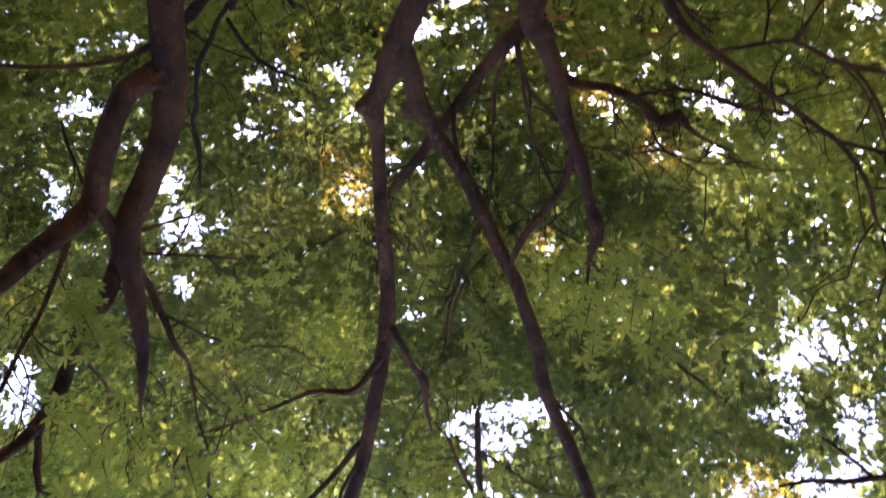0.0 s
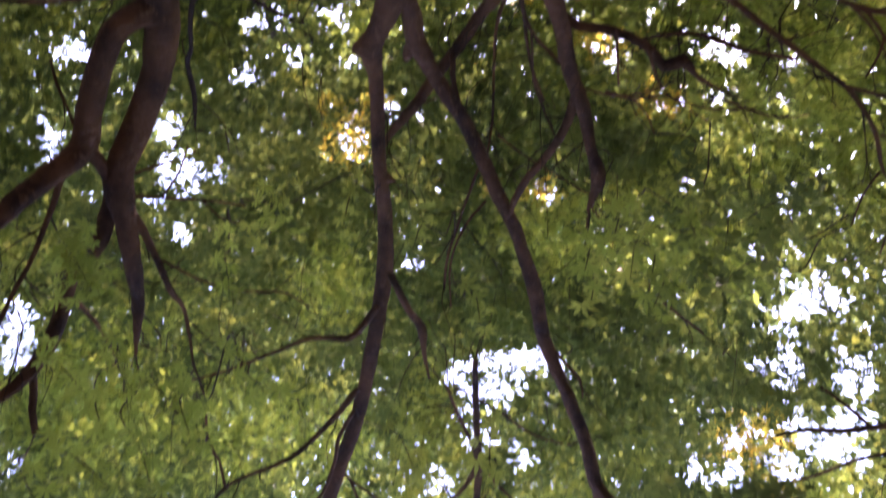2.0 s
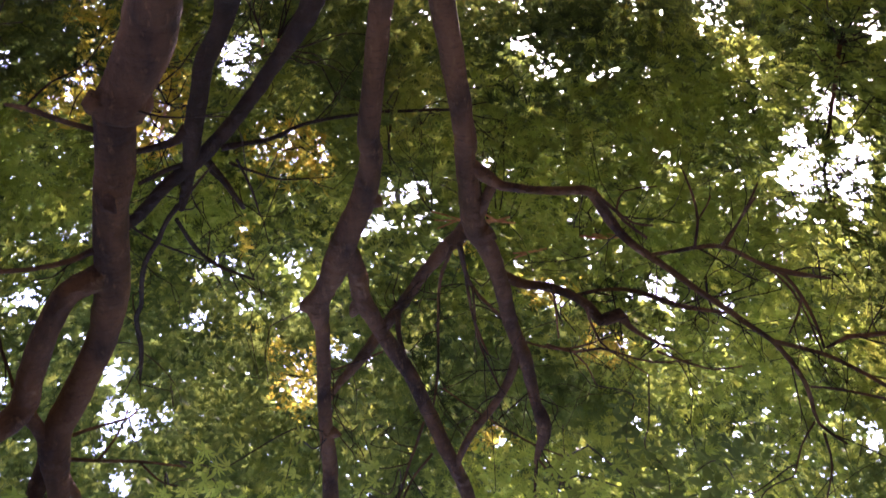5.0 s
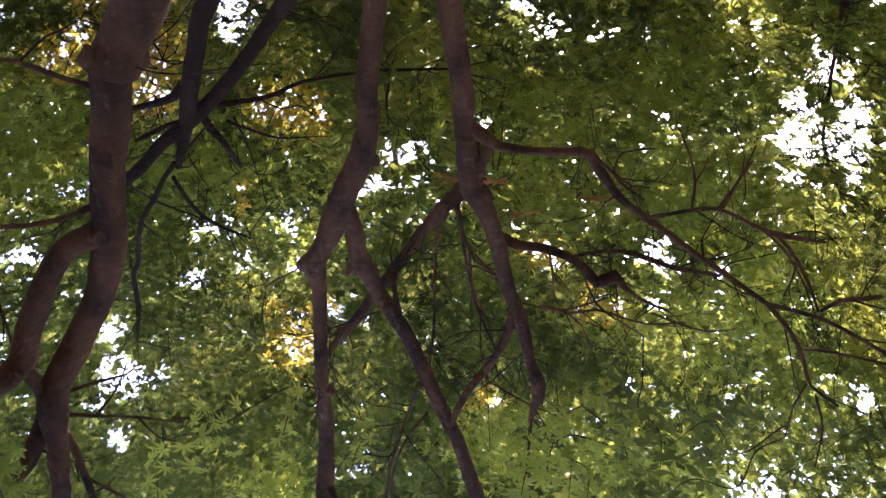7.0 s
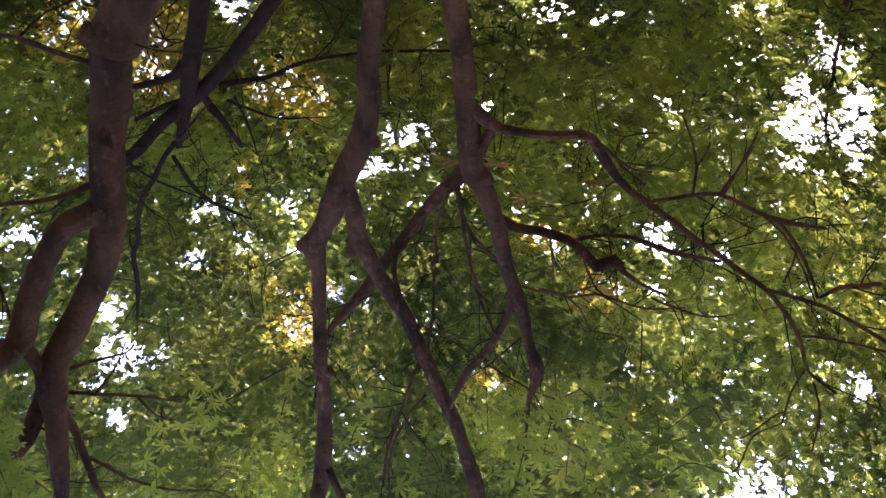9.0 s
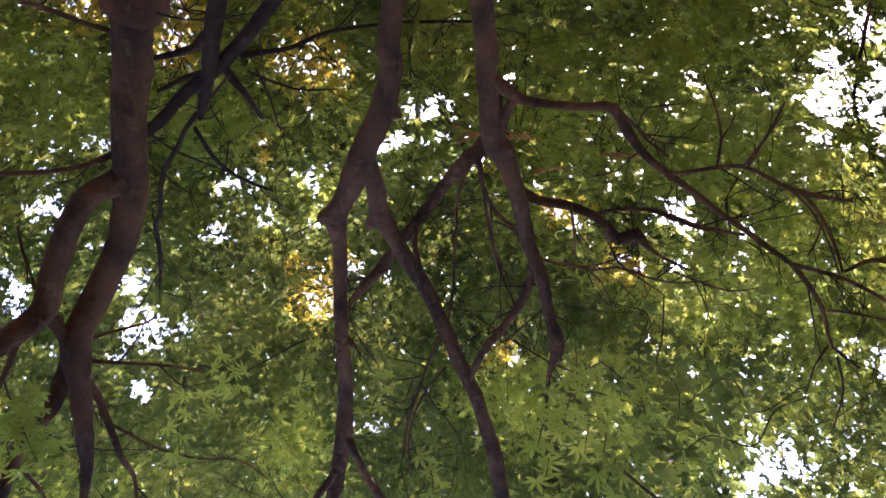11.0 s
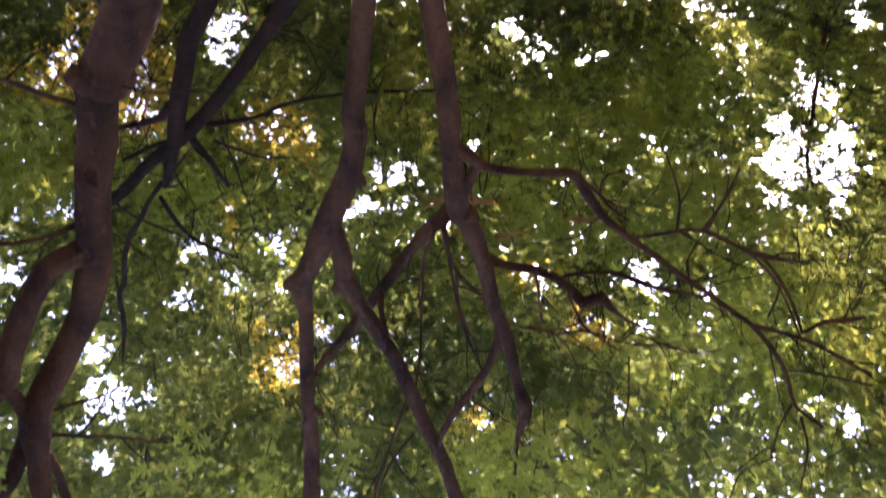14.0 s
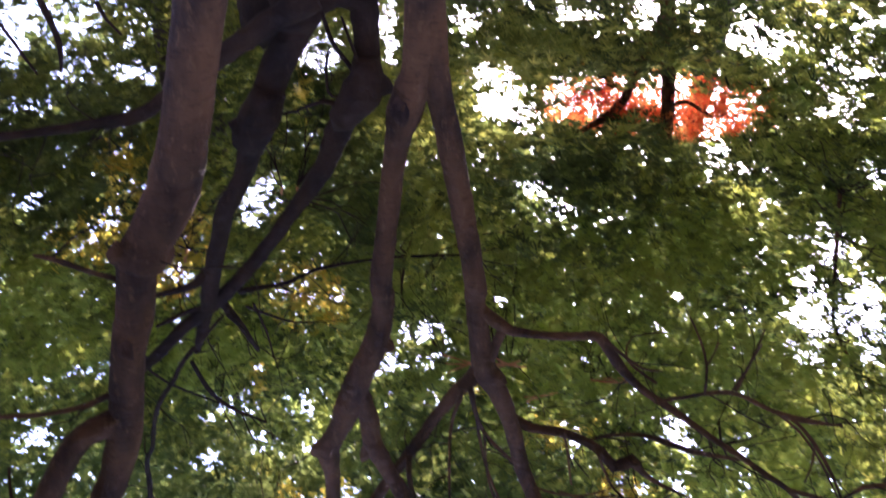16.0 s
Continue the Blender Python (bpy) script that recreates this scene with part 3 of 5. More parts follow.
bough(tree, "branch", (0.56, -4.34, 4.85, 0.0052), (0.68, -4.33, 4.92, 0.0088), (0.79, -4.31, 4.92, 0.0053), material=DRY_SUNLIT)
bough(tree, "branch", (0.60, -4.34, 4.96, 0.0053), (0.75, -4.32, 4.88, 0.0070), material=DRY_SUNLIT)
bough(tree, "branch", (1.21, -4.32, 5.02, 0.0054), (1.32, -4.29, 5.01, 0.0090), (1.44, -4.26, 4.98, 0.0054), material=DRY_SUNLIT)
bough(tree, "branch", (0.80, -4.31, 5.17, 0.0054), (0.91, -4.29, 5.14, 0.0072), (1.00, -4.27, 5.09, 0.0054), material=DRY_SUNLIT)
bough(tree, "branch", (0.29, -4.36, 4.95, 0.0053), (0.49, -4.35, 4.94, 0.0070), material=DRY_SUNLIT)
bough(tree, "branch", (-1.53, -5.32, 4.76, 0.0082), (-1.57, -5.31, 4.90, 0.0124), (-1.62, -5.30, 5.03, 0.0063), material=DRY_SUNLIT)
bough(tree, "branch", (-0.76, -5.50, 4.34, 0.0099), (-0.75, -5.50, 4.43, 0.0100), material=DRY_SUNLIT)
bough(tree, "branch", (-0.86, -5.49, 4.34, 0.0099), (-0.87, -5.48, 4.39, 0.0080), material=DRY_SUNLIT)

bough(tree, "branch", (1.81, -3.60, 4.46, 0.0095), (1.86, -3.66, 4.37, 0.0079), (1.91, -3.71, 4.26, 0.0063), (1.95, -3.77, 4.17, 0.0047))
bough(tree, "branch", (1.66, -3.63, 4.51, 0.0079), (1.67, -3.72, 4.39, 0.0079), (1.64, -3.81, 4.29, 0.0063), (1.59, -3.90, 4.20, 0.0047))
bough(tree, "branch", (1.98, -3.49, 4.49, 0.0111), (2.08, -3.42, 4.50, 0.0095), (2.16, -3.32, 4.56, 0.0095), (2.22, -3.19, 4.64, 0.0079), (2.25, -3.10, 4.71, 0.0063))
bough(tree, "branch", (2.16, -3.32, 4.56, 0.0079), (2.14, -3.26, 4.63, 0.0063), (2.10, -3.20, 4.71, 0.0047))
bough(tree, "branch", (1.67, -3.72, 4.39, 0.0063), (1.71, -3.76, 4.33, 0.0047), (1.73, -3.79, 4.28, 0.0047))
bough(tree, "branch", (2.26, -3.10, 4.71, 0.0079), (2.35, -3.11, 4.64, 0.0126), (2.43, -3.09, 4.60, 0.0142), (2.51, -3.07, 4.56, 0.0111))
bough(tree, "branch", (1.42, -3.72, 4.52, 0.0079), (1.30, -3.80, 4.47, 0.0079), (1.26, -3.85, 4.42, 0.0063), (1.30, -3.90, 4.34, 0.0047), (1.46, -3.88, 4.29, 0.0047))
knot(tree, 0.01, -3.85, 3.01, 0.030, (0.1, 0.0, 1.6))

tree = back_maple = thing("maple_tree", (-0.75, -5.0, 0.0), "crooked maple, shade put into its bark colour, with several stems crossing behind others", "tree", "maples")
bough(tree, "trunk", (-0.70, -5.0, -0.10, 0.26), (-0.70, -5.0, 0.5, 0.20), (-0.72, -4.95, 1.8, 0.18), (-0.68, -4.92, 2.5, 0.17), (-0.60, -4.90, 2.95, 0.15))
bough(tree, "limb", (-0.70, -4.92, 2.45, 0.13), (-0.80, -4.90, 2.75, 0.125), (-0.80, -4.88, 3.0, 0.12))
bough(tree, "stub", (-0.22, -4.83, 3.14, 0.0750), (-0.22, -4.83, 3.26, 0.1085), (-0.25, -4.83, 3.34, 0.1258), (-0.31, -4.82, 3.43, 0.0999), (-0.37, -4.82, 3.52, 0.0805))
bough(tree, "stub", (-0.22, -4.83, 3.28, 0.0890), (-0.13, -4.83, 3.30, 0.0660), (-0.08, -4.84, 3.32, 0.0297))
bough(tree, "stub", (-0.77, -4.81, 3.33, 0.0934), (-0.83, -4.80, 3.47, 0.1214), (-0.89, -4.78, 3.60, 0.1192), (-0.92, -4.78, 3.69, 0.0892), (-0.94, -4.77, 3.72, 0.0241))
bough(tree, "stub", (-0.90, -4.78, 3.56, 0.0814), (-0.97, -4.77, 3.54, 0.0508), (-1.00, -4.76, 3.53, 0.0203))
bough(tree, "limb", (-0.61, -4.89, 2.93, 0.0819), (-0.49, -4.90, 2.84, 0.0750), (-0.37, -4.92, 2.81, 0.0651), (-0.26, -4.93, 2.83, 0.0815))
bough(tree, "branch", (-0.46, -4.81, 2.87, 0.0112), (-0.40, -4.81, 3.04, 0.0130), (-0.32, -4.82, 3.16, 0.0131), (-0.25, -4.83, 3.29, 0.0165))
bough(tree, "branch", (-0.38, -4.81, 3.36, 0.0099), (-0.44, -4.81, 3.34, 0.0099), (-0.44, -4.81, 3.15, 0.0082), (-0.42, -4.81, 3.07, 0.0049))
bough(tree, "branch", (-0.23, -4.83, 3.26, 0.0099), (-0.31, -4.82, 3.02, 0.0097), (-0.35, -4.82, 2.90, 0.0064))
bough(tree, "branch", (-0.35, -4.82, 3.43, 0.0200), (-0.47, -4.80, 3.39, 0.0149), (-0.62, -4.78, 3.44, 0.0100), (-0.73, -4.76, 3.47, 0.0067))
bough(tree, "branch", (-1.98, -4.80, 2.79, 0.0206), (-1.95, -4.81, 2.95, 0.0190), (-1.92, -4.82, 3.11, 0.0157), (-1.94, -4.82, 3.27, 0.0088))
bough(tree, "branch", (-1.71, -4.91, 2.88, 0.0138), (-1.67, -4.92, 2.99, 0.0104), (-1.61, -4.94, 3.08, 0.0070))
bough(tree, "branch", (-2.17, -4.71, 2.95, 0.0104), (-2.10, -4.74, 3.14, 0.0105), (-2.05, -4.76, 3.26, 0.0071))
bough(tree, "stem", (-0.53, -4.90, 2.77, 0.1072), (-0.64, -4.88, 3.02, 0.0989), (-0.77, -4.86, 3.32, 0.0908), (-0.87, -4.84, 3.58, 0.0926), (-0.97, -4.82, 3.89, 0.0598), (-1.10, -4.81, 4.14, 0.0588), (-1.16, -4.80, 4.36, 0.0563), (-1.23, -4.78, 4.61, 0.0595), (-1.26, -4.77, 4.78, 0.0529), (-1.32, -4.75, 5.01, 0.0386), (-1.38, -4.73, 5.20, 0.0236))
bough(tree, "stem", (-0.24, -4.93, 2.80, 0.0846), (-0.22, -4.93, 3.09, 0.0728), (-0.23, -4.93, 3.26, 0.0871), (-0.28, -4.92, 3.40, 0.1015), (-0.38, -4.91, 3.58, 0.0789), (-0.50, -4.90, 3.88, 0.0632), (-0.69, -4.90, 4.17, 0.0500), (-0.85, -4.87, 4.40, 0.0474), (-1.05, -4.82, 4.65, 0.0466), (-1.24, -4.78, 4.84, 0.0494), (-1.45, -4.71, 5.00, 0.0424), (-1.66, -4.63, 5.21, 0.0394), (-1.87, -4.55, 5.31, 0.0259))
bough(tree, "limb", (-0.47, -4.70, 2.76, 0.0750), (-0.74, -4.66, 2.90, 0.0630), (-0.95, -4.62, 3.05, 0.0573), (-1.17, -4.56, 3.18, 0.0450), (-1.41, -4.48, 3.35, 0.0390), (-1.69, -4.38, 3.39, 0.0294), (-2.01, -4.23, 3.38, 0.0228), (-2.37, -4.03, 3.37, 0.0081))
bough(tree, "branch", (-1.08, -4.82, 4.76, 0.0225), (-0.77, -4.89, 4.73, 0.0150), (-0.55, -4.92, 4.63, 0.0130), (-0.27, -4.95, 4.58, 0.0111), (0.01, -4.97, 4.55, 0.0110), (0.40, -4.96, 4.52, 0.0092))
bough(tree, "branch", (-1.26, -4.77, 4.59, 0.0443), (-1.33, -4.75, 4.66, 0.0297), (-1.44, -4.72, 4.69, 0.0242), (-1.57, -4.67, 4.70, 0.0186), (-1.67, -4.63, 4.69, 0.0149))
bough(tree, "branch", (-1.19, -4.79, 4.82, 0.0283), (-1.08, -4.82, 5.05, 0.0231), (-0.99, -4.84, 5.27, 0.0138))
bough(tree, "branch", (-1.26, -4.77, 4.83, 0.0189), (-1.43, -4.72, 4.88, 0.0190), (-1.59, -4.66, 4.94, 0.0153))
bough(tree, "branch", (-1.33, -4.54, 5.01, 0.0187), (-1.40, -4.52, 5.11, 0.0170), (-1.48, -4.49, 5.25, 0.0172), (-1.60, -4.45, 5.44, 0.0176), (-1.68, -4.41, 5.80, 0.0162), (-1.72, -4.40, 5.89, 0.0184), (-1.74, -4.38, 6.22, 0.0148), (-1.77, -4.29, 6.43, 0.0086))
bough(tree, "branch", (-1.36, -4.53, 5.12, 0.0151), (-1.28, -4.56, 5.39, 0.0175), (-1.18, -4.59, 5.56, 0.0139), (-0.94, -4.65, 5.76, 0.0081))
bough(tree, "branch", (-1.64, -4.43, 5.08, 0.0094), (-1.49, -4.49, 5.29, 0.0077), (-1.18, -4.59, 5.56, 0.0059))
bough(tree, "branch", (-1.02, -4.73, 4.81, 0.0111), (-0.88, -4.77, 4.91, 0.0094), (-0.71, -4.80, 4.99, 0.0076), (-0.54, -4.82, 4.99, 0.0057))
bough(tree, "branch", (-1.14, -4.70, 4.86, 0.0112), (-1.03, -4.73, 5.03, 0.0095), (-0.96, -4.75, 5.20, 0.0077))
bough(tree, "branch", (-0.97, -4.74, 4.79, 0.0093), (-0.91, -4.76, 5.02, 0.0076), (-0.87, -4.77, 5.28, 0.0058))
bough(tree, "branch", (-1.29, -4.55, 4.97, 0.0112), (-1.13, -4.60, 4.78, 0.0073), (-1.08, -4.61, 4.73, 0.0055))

tree = side_maple = thing("maple_tree", (5.2, -2.6, 0.0), "maple reaching in with thin level branches and leaves against the sky", "tree", "maples")
bough(tree, "trunk", (5.2, -2.6, -0.1, 0.22), (5.18, -2.62, 0.5, 0.16), (5.1, -2.6, 2.5, 0.14), (4.9, -2.4, 4.6, 0.10), (4.6, -2.0, 6.4, 0.05))
bough(tree, "branch", (2.76, -1.94, 5.96, 0.0244), (2.56, -2.01, 6.20, 0.0196), (2.37, -2.06, 6.41, 0.0182), (2.23, -2.11, 6.53, 0.0147), (2.09, -2.13, 6.67, 0.0093))
bough(tree, "branch", (2.48, -2.04, 6.29, 0.0144), (2.38, -2.16, 6.29, 0.0126), (2.26, -2.28, 6.30, 0.0108))
bough(tree, "branch", (2.77, -1.88, 6.01, 0.0175), (2.58, -1.90, 6.30, 0.0126), (2.44, -1.91, 6.49, 0.0110), (2.28, -1.89, 6.70, 0.0093), (2.15, -1.89, 6.84, 0.0095))
bough(tree, "branch", (2.73, -4.90, 3.95, 0.0153), (2.78, -4.87, 4.23, 0.0137), (2.85, -4.83, 4.61, 0.0121), (2.93, -4.79, 4.93, 0.0124), (3.11, -4.67, 5.21, 0.0085))

tree = red_maple = thing("red_maple_tree", (3.2, -9.0, 0.0), "red autumn maple glowing against the low sun", "tree", "autumn trees")
bough(tree, "trunk", (2.43, -8.74, 3.69, 0.0887), (2.51, -8.72, 4.07, 0.0808), (2.59, -8.69, 4.53, 0.0759), (2.67, -8.67, 5.08, 0.0682), (2.73, -8.65, 5.53, 0.0442))
bough(tree, "limb", (2.48, -8.73, 4.02, 0.0538), (2.33, -8.76, 4.56, 0.0517), (2.20, -8.80, 5.02, 0.0495), (2.00, -8.84, 5.27, 0.0375), (1.72, -8.90, 5.48, 0.0221))
bough(tree, "branch", (2.65, -8.68, 5.02, 0.0247), (2.83, -8.62, 4.92, 0.0216), (3.09, -8.53, 5.04, 0.0186))
bough(tree, "branch", (2.17, -8.80, 5.05, 0.0310), (2.18, -8.80, 5.25, 0.0312), (2.20, -8.80, 5.48, 0.0221))

# ---- foliage ----
AXIS = np.array([0.0, -math.cos(radians(48)), math.sin(radians(48))])
RISE = np.array([0.0, math.sin(radians(48)), math.cos(radians(48))])
VIEW_POINT = np.array([0.08, -0.02, 1.55])  # by the camera; openings and leaf patches are placed to fit its view


def dome_of(p):
    """Bearing and rise, in degrees, of places as seen from the camera's spot."""
    w = p - VIEW_POINT
    c = w @ AXIS
    return np.degrees(np.arctan2(w[..., 0], c)), np.degrees(np.arctan2(w @ RISE, c))


def from_dome(a, b, r):
    w = AXIS + np.tan(np.radians(a))[..., None] * np.array([1.0, 0, 0]) + np.tan(np.radians(b))[..., None] * RISE
    return VIEW_POINT + w / np.linalg.norm(w, axis=-1)[..., None] * r[..., None]


# Sky openings fitted to the camera's view: bearing, rise, half widths, in degrees.
CLEAR_MIDDLE = [
    (-23.9, 2.1, 0.7, 1.6), (-10.9, -5.8, 1.1, 0.8), (-9.4, -3.4, 0.6, 0.5), (-12.8, -2.4, 1.0, 0.6), (-18.3, 5.7, 0.8, 0.3),
    (-16.7, 7.7, 0.8, 0.8), (1.0, -11.3, 0.9, 0.9), (-1.7, -8.8, 0.8, 0.7), (0.4, -8.9, 0.7, 0.4), (-2.7, -8.1, 0.3, 0.7),
    (7.5, -6.4, 0.5, 0.4), (10.1, -3.8, 0.6, 0.5), (-3.7, -0.3, 0.5, 0.8), (-2.3, 9.3, 0.7, 0.5),
]
CLEAR_RIGHT = [
    (26.7, -16.8, 1.2, 0.9), (28.1, -14.5, 0.9, 1.4), (25.5, -12.0, 1.1, 1.1), (24.7, -10.3, 0.9, 0.6), (27.3, -12.5, 1.0, 0.8),
    (16.8, -4.8, 0.9, 1.4), (15.4, -4.7, 0.5, 0.7), (17.8, -3.7, 0.4, 0.4), (19.9, -4.5, 0.6, 0.4), (20.7, -3.6, 0.7, 0.3),
    (16.3, -1.6, 0.5, 0.6), (15.0, 3.8, 0.6, 0.7), (20.9, 5.0, 0.2, 0.8), (23.0, 10.5, 0.9, 0.7),
]
CLEAR_HIGH = [
    (-26.2, 14.6, 1.4, 2.7), (-23.5, 13.2, 0.4, 0.7), (-27.7, 20.0, 0.5, 0.9), (0.7, 16.4, 0.9, 0.9), (1.8, 18.2, 0.6, 1.4),
    (5.9, 15.3, 1.7, 0.9), (7.7, 15.3, 0.5, 0.7), (-2.5, 9.5, 0.7, 0.5), (22.3, 11.3, 1.2, 1.3), (25.3, 16.0, 1.3, 1.6),
    (19.9, 15.3, 0.9, 0.6), (22.7, 19.1, 1.1, 1.1), (25.2, 18.8, 1.2, 1.1), (24.4, 20.5, 1.4, 0.7), (16.4, 22.1, 0.6, 0.7),
]
CLEAR_LOW = [
    (-27.1, -30.1, 1.3, 1.2), (-27.1, -28.0, 0.8, 0.7), (-19.5, -27.0, 1.3, 0.6), (-18.5, -30.1, 0.9, 0.6), (-7.5, -28.5, 1.9, 1.3),
    (-2.6, -31.0, 0.9, 1.7), (-2.3, -28.8, 0.7, 0.7), (3.0, -31.2, 1.5, 1.0), (5.5, -25.4, 1.8, 1.1), (7.5, -24.6, 1.2, 0.7),
    (13.5, -19.1, 0.7, 0.4), (16.3, -19.0, 0.9, 0.4), (19.8, -22.8, 1.1, 1.1), (16.1, -31.9, 1.4, 1.4), (27.1, -32.2, 0.9, 0.3),
    (27.2, -29.6, 0.6, 0.3), (30.1, -31.8, 1.0, 0.6), (29.5, -22.1, 0.9, 1.1),
]
LACE_LEFT = [
    (-24.6, -18.3, 0.7, 0.4), (-22.6, -3.7, 1.4, 0.9), (-19.4, -4.0, 0.6, 0.7), (-19.7, -7.8, 1.1, 0.6), (-23.2, 3.8, 0.9, 0.4),
    (-12.5, -5.7, 1.0, 0.7), (-14.5, -1.6, 0.5, 0.2), (-17.4, 0.8, 1.1, 1.1), (-16.6, 4.0, 1.7, 1.4), (-14.3, 3.6, 0.5, 1.1),
    (-21.9, 5.4, 0.5, 0.4), (-12.7, 8.4, 0.9, 0.2), (-14.9, 11.5, 0.7, 0.3), (-10.9, -18.0, 1.4, 0.7), (-7.7, -6.2, 0.7, 0.4),
    (-9.4, 9.3, 0.7, 0.3), (-7.0, -6.1, 0.9, 1.1), (-6.4, -3.4, 0.7, 0.5), (-0.2, -10.9, 1.5, 0.9),
]
LACE_MIDDLE = [
    (-2.1, -5.5, 0.4, 0.7), (-3.5, -5.5, 0.5, 1.1), (1.8, -4.2, 0.4, 0.4), (9.6, -7.4, 0.4, 0.7), (9.7, -18.9, 1.6, 0.6),
    (5.8, -13.1, 0.6, 0.4), (-1.7, 0.1, 0.7, 0.5), (8.9, -0.0, 0.4, 0.6), (6.8, 1.7, 0.4, 0.3), (1.8, 1.3, 0.5, 0.5),
    (7.1, 5.1, 0.4, 0.4), (-0.4, 4.8, 0.3, 0.4), (12.6, -18.9, 0.7, 0.4), (16.0, -19.0, 0.6, 0.4), (16.8, -13.4, 0.7, 0.4),
    (22.2, -19.8, 1.6, 0.4), (19.5, -20.0, 0.9, 0.3),
]
LACE_RIGHT = [
    (26.1, -17.8, 1.9, 1.2), (24.8, -13.6, 1.3, 2.2), (28.3, -10.5, 0.7, 1.1), (27.0, -12.7, 1.8, 1.5), (23.2, -12.4, 0.5, 0.5),
    (22.2, -16.9, 0.7, 0.4), (27.4, -9.7, 0.5, 0.7), (20.1, -1.6, 0.7, 0.6), (12.3, -7.2, 0.5, 0.9), (13.4, -5.7, 0.9, 0.3),
    (17.6, 5.2, 0.5, 0.7), (21.2, 8.3, 0.6, 1.1), (18.9, 8.0, 0.8, 0.6), (19.7, 10.6, 0.3, 0.3), (28.3, 4.4, 0.9, 1.5),
    (26.8, 3.0, 0.5, 0.7), (22.7, 3.0, 0.5, 0.7),
]
LACE_HIGH = [
    (-26.7, 22.4, 0.8, 1.0), (-21.9, 12.7, 0.6, 0.4), (-20.1, 16.8, 0.3, 0.3), (3.8, 15.7, 1.9, 1.3), (3.7, 17.1, 1.5, 1.4),
    (-3.8, 17.5, 0.4, 0.3), (2.6, 20.6, 1.1, 1.0), (-0.1, 23.0, 1.1, 1.0), (5.2, 21.6, 0.8, 0.7), (24.1, 10.9, 0.9, 0.9),
    (20.8, 12.4, 1.0, 0.7), (21.9, 15.6, 1.3, 2.1), (22.2, 21.9, 1.0, 1.0), (26.3, 21.2, 0.8, 0.9), (18.3, 22.6, 1.4, 0.9),
    (15.7, 14.6, 0.9, 0.4),
]
LACE_LOW = [
    (-26.3, -31.4, 2.0, 0.8), (-23.3, -27.1, 1.4, 0.8), (-25.3, -24.7, 2.0, 0.5), (-19.7, -23.9, 0.9, 0.4), (-6.0, -29.7, 0.6, 0.7),
    (-8.0, -23.8, 1.0, 0.4), (-10.9, -19.2, 1.3, 1.5), (-24.8, -18.5, 1.1, 0.5), (5.1, -27.2, 2.4, 1.2), (8.0, -20.2, 1.2, 0.9),
    (10.1, -19.1, 1.5, 0.4), (21.7, -21.8, 1.4, 0.7), (19.0, -24.8, 0.9, 0.5), (19.0, -32.9, 2.3, 0.7), (10.9, -31.7, 2.0, 0.8),
    (21.7, -30.7, 1.5, 1.4), (23.8, -30.1, 1.8, 1.0), (29.0, -28.6, 1.5, 1.2), (27.5, -26.0, 1.5, 1.1),
]
CLEAR = CLEAR_MIDDLE + CLEAR_RIGHT + CLEAR_HIGH + CLEAR_LOW
LACE = LACE_LEFT + LACE_MIDDLE + LACE_RIGHT + LACE_HIGH + LACE_LOW
# Clumps in shade: the shade is put into their leaf colour.
SHADED_CLUMPS = [
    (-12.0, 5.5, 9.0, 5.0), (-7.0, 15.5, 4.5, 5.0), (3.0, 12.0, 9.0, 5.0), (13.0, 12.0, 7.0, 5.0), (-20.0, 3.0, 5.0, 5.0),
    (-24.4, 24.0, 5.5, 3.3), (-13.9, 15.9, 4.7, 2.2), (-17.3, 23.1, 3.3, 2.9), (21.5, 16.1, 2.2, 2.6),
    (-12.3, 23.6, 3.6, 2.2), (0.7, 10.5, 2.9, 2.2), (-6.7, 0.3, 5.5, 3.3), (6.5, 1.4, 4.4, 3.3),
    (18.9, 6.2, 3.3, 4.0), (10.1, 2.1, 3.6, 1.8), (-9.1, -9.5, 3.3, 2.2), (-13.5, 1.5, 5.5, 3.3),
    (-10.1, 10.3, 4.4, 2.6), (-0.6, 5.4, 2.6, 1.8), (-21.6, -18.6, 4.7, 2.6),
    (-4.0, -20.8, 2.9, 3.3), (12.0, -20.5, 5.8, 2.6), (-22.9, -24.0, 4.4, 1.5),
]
# Boughs in the light: its brightness is put into their leaf colour.
LIT_BOUGHS = [
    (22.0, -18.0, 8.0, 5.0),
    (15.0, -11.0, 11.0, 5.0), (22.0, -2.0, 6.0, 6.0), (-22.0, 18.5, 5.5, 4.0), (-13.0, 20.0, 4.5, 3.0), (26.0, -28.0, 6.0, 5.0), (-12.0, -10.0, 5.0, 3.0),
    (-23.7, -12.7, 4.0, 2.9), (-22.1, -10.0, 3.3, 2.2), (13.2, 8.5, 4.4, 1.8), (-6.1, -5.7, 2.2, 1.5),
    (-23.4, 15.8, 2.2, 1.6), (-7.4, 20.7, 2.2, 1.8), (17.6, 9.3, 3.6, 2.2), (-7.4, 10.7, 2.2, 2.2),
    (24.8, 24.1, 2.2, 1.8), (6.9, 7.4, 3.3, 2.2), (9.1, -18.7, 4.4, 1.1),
]
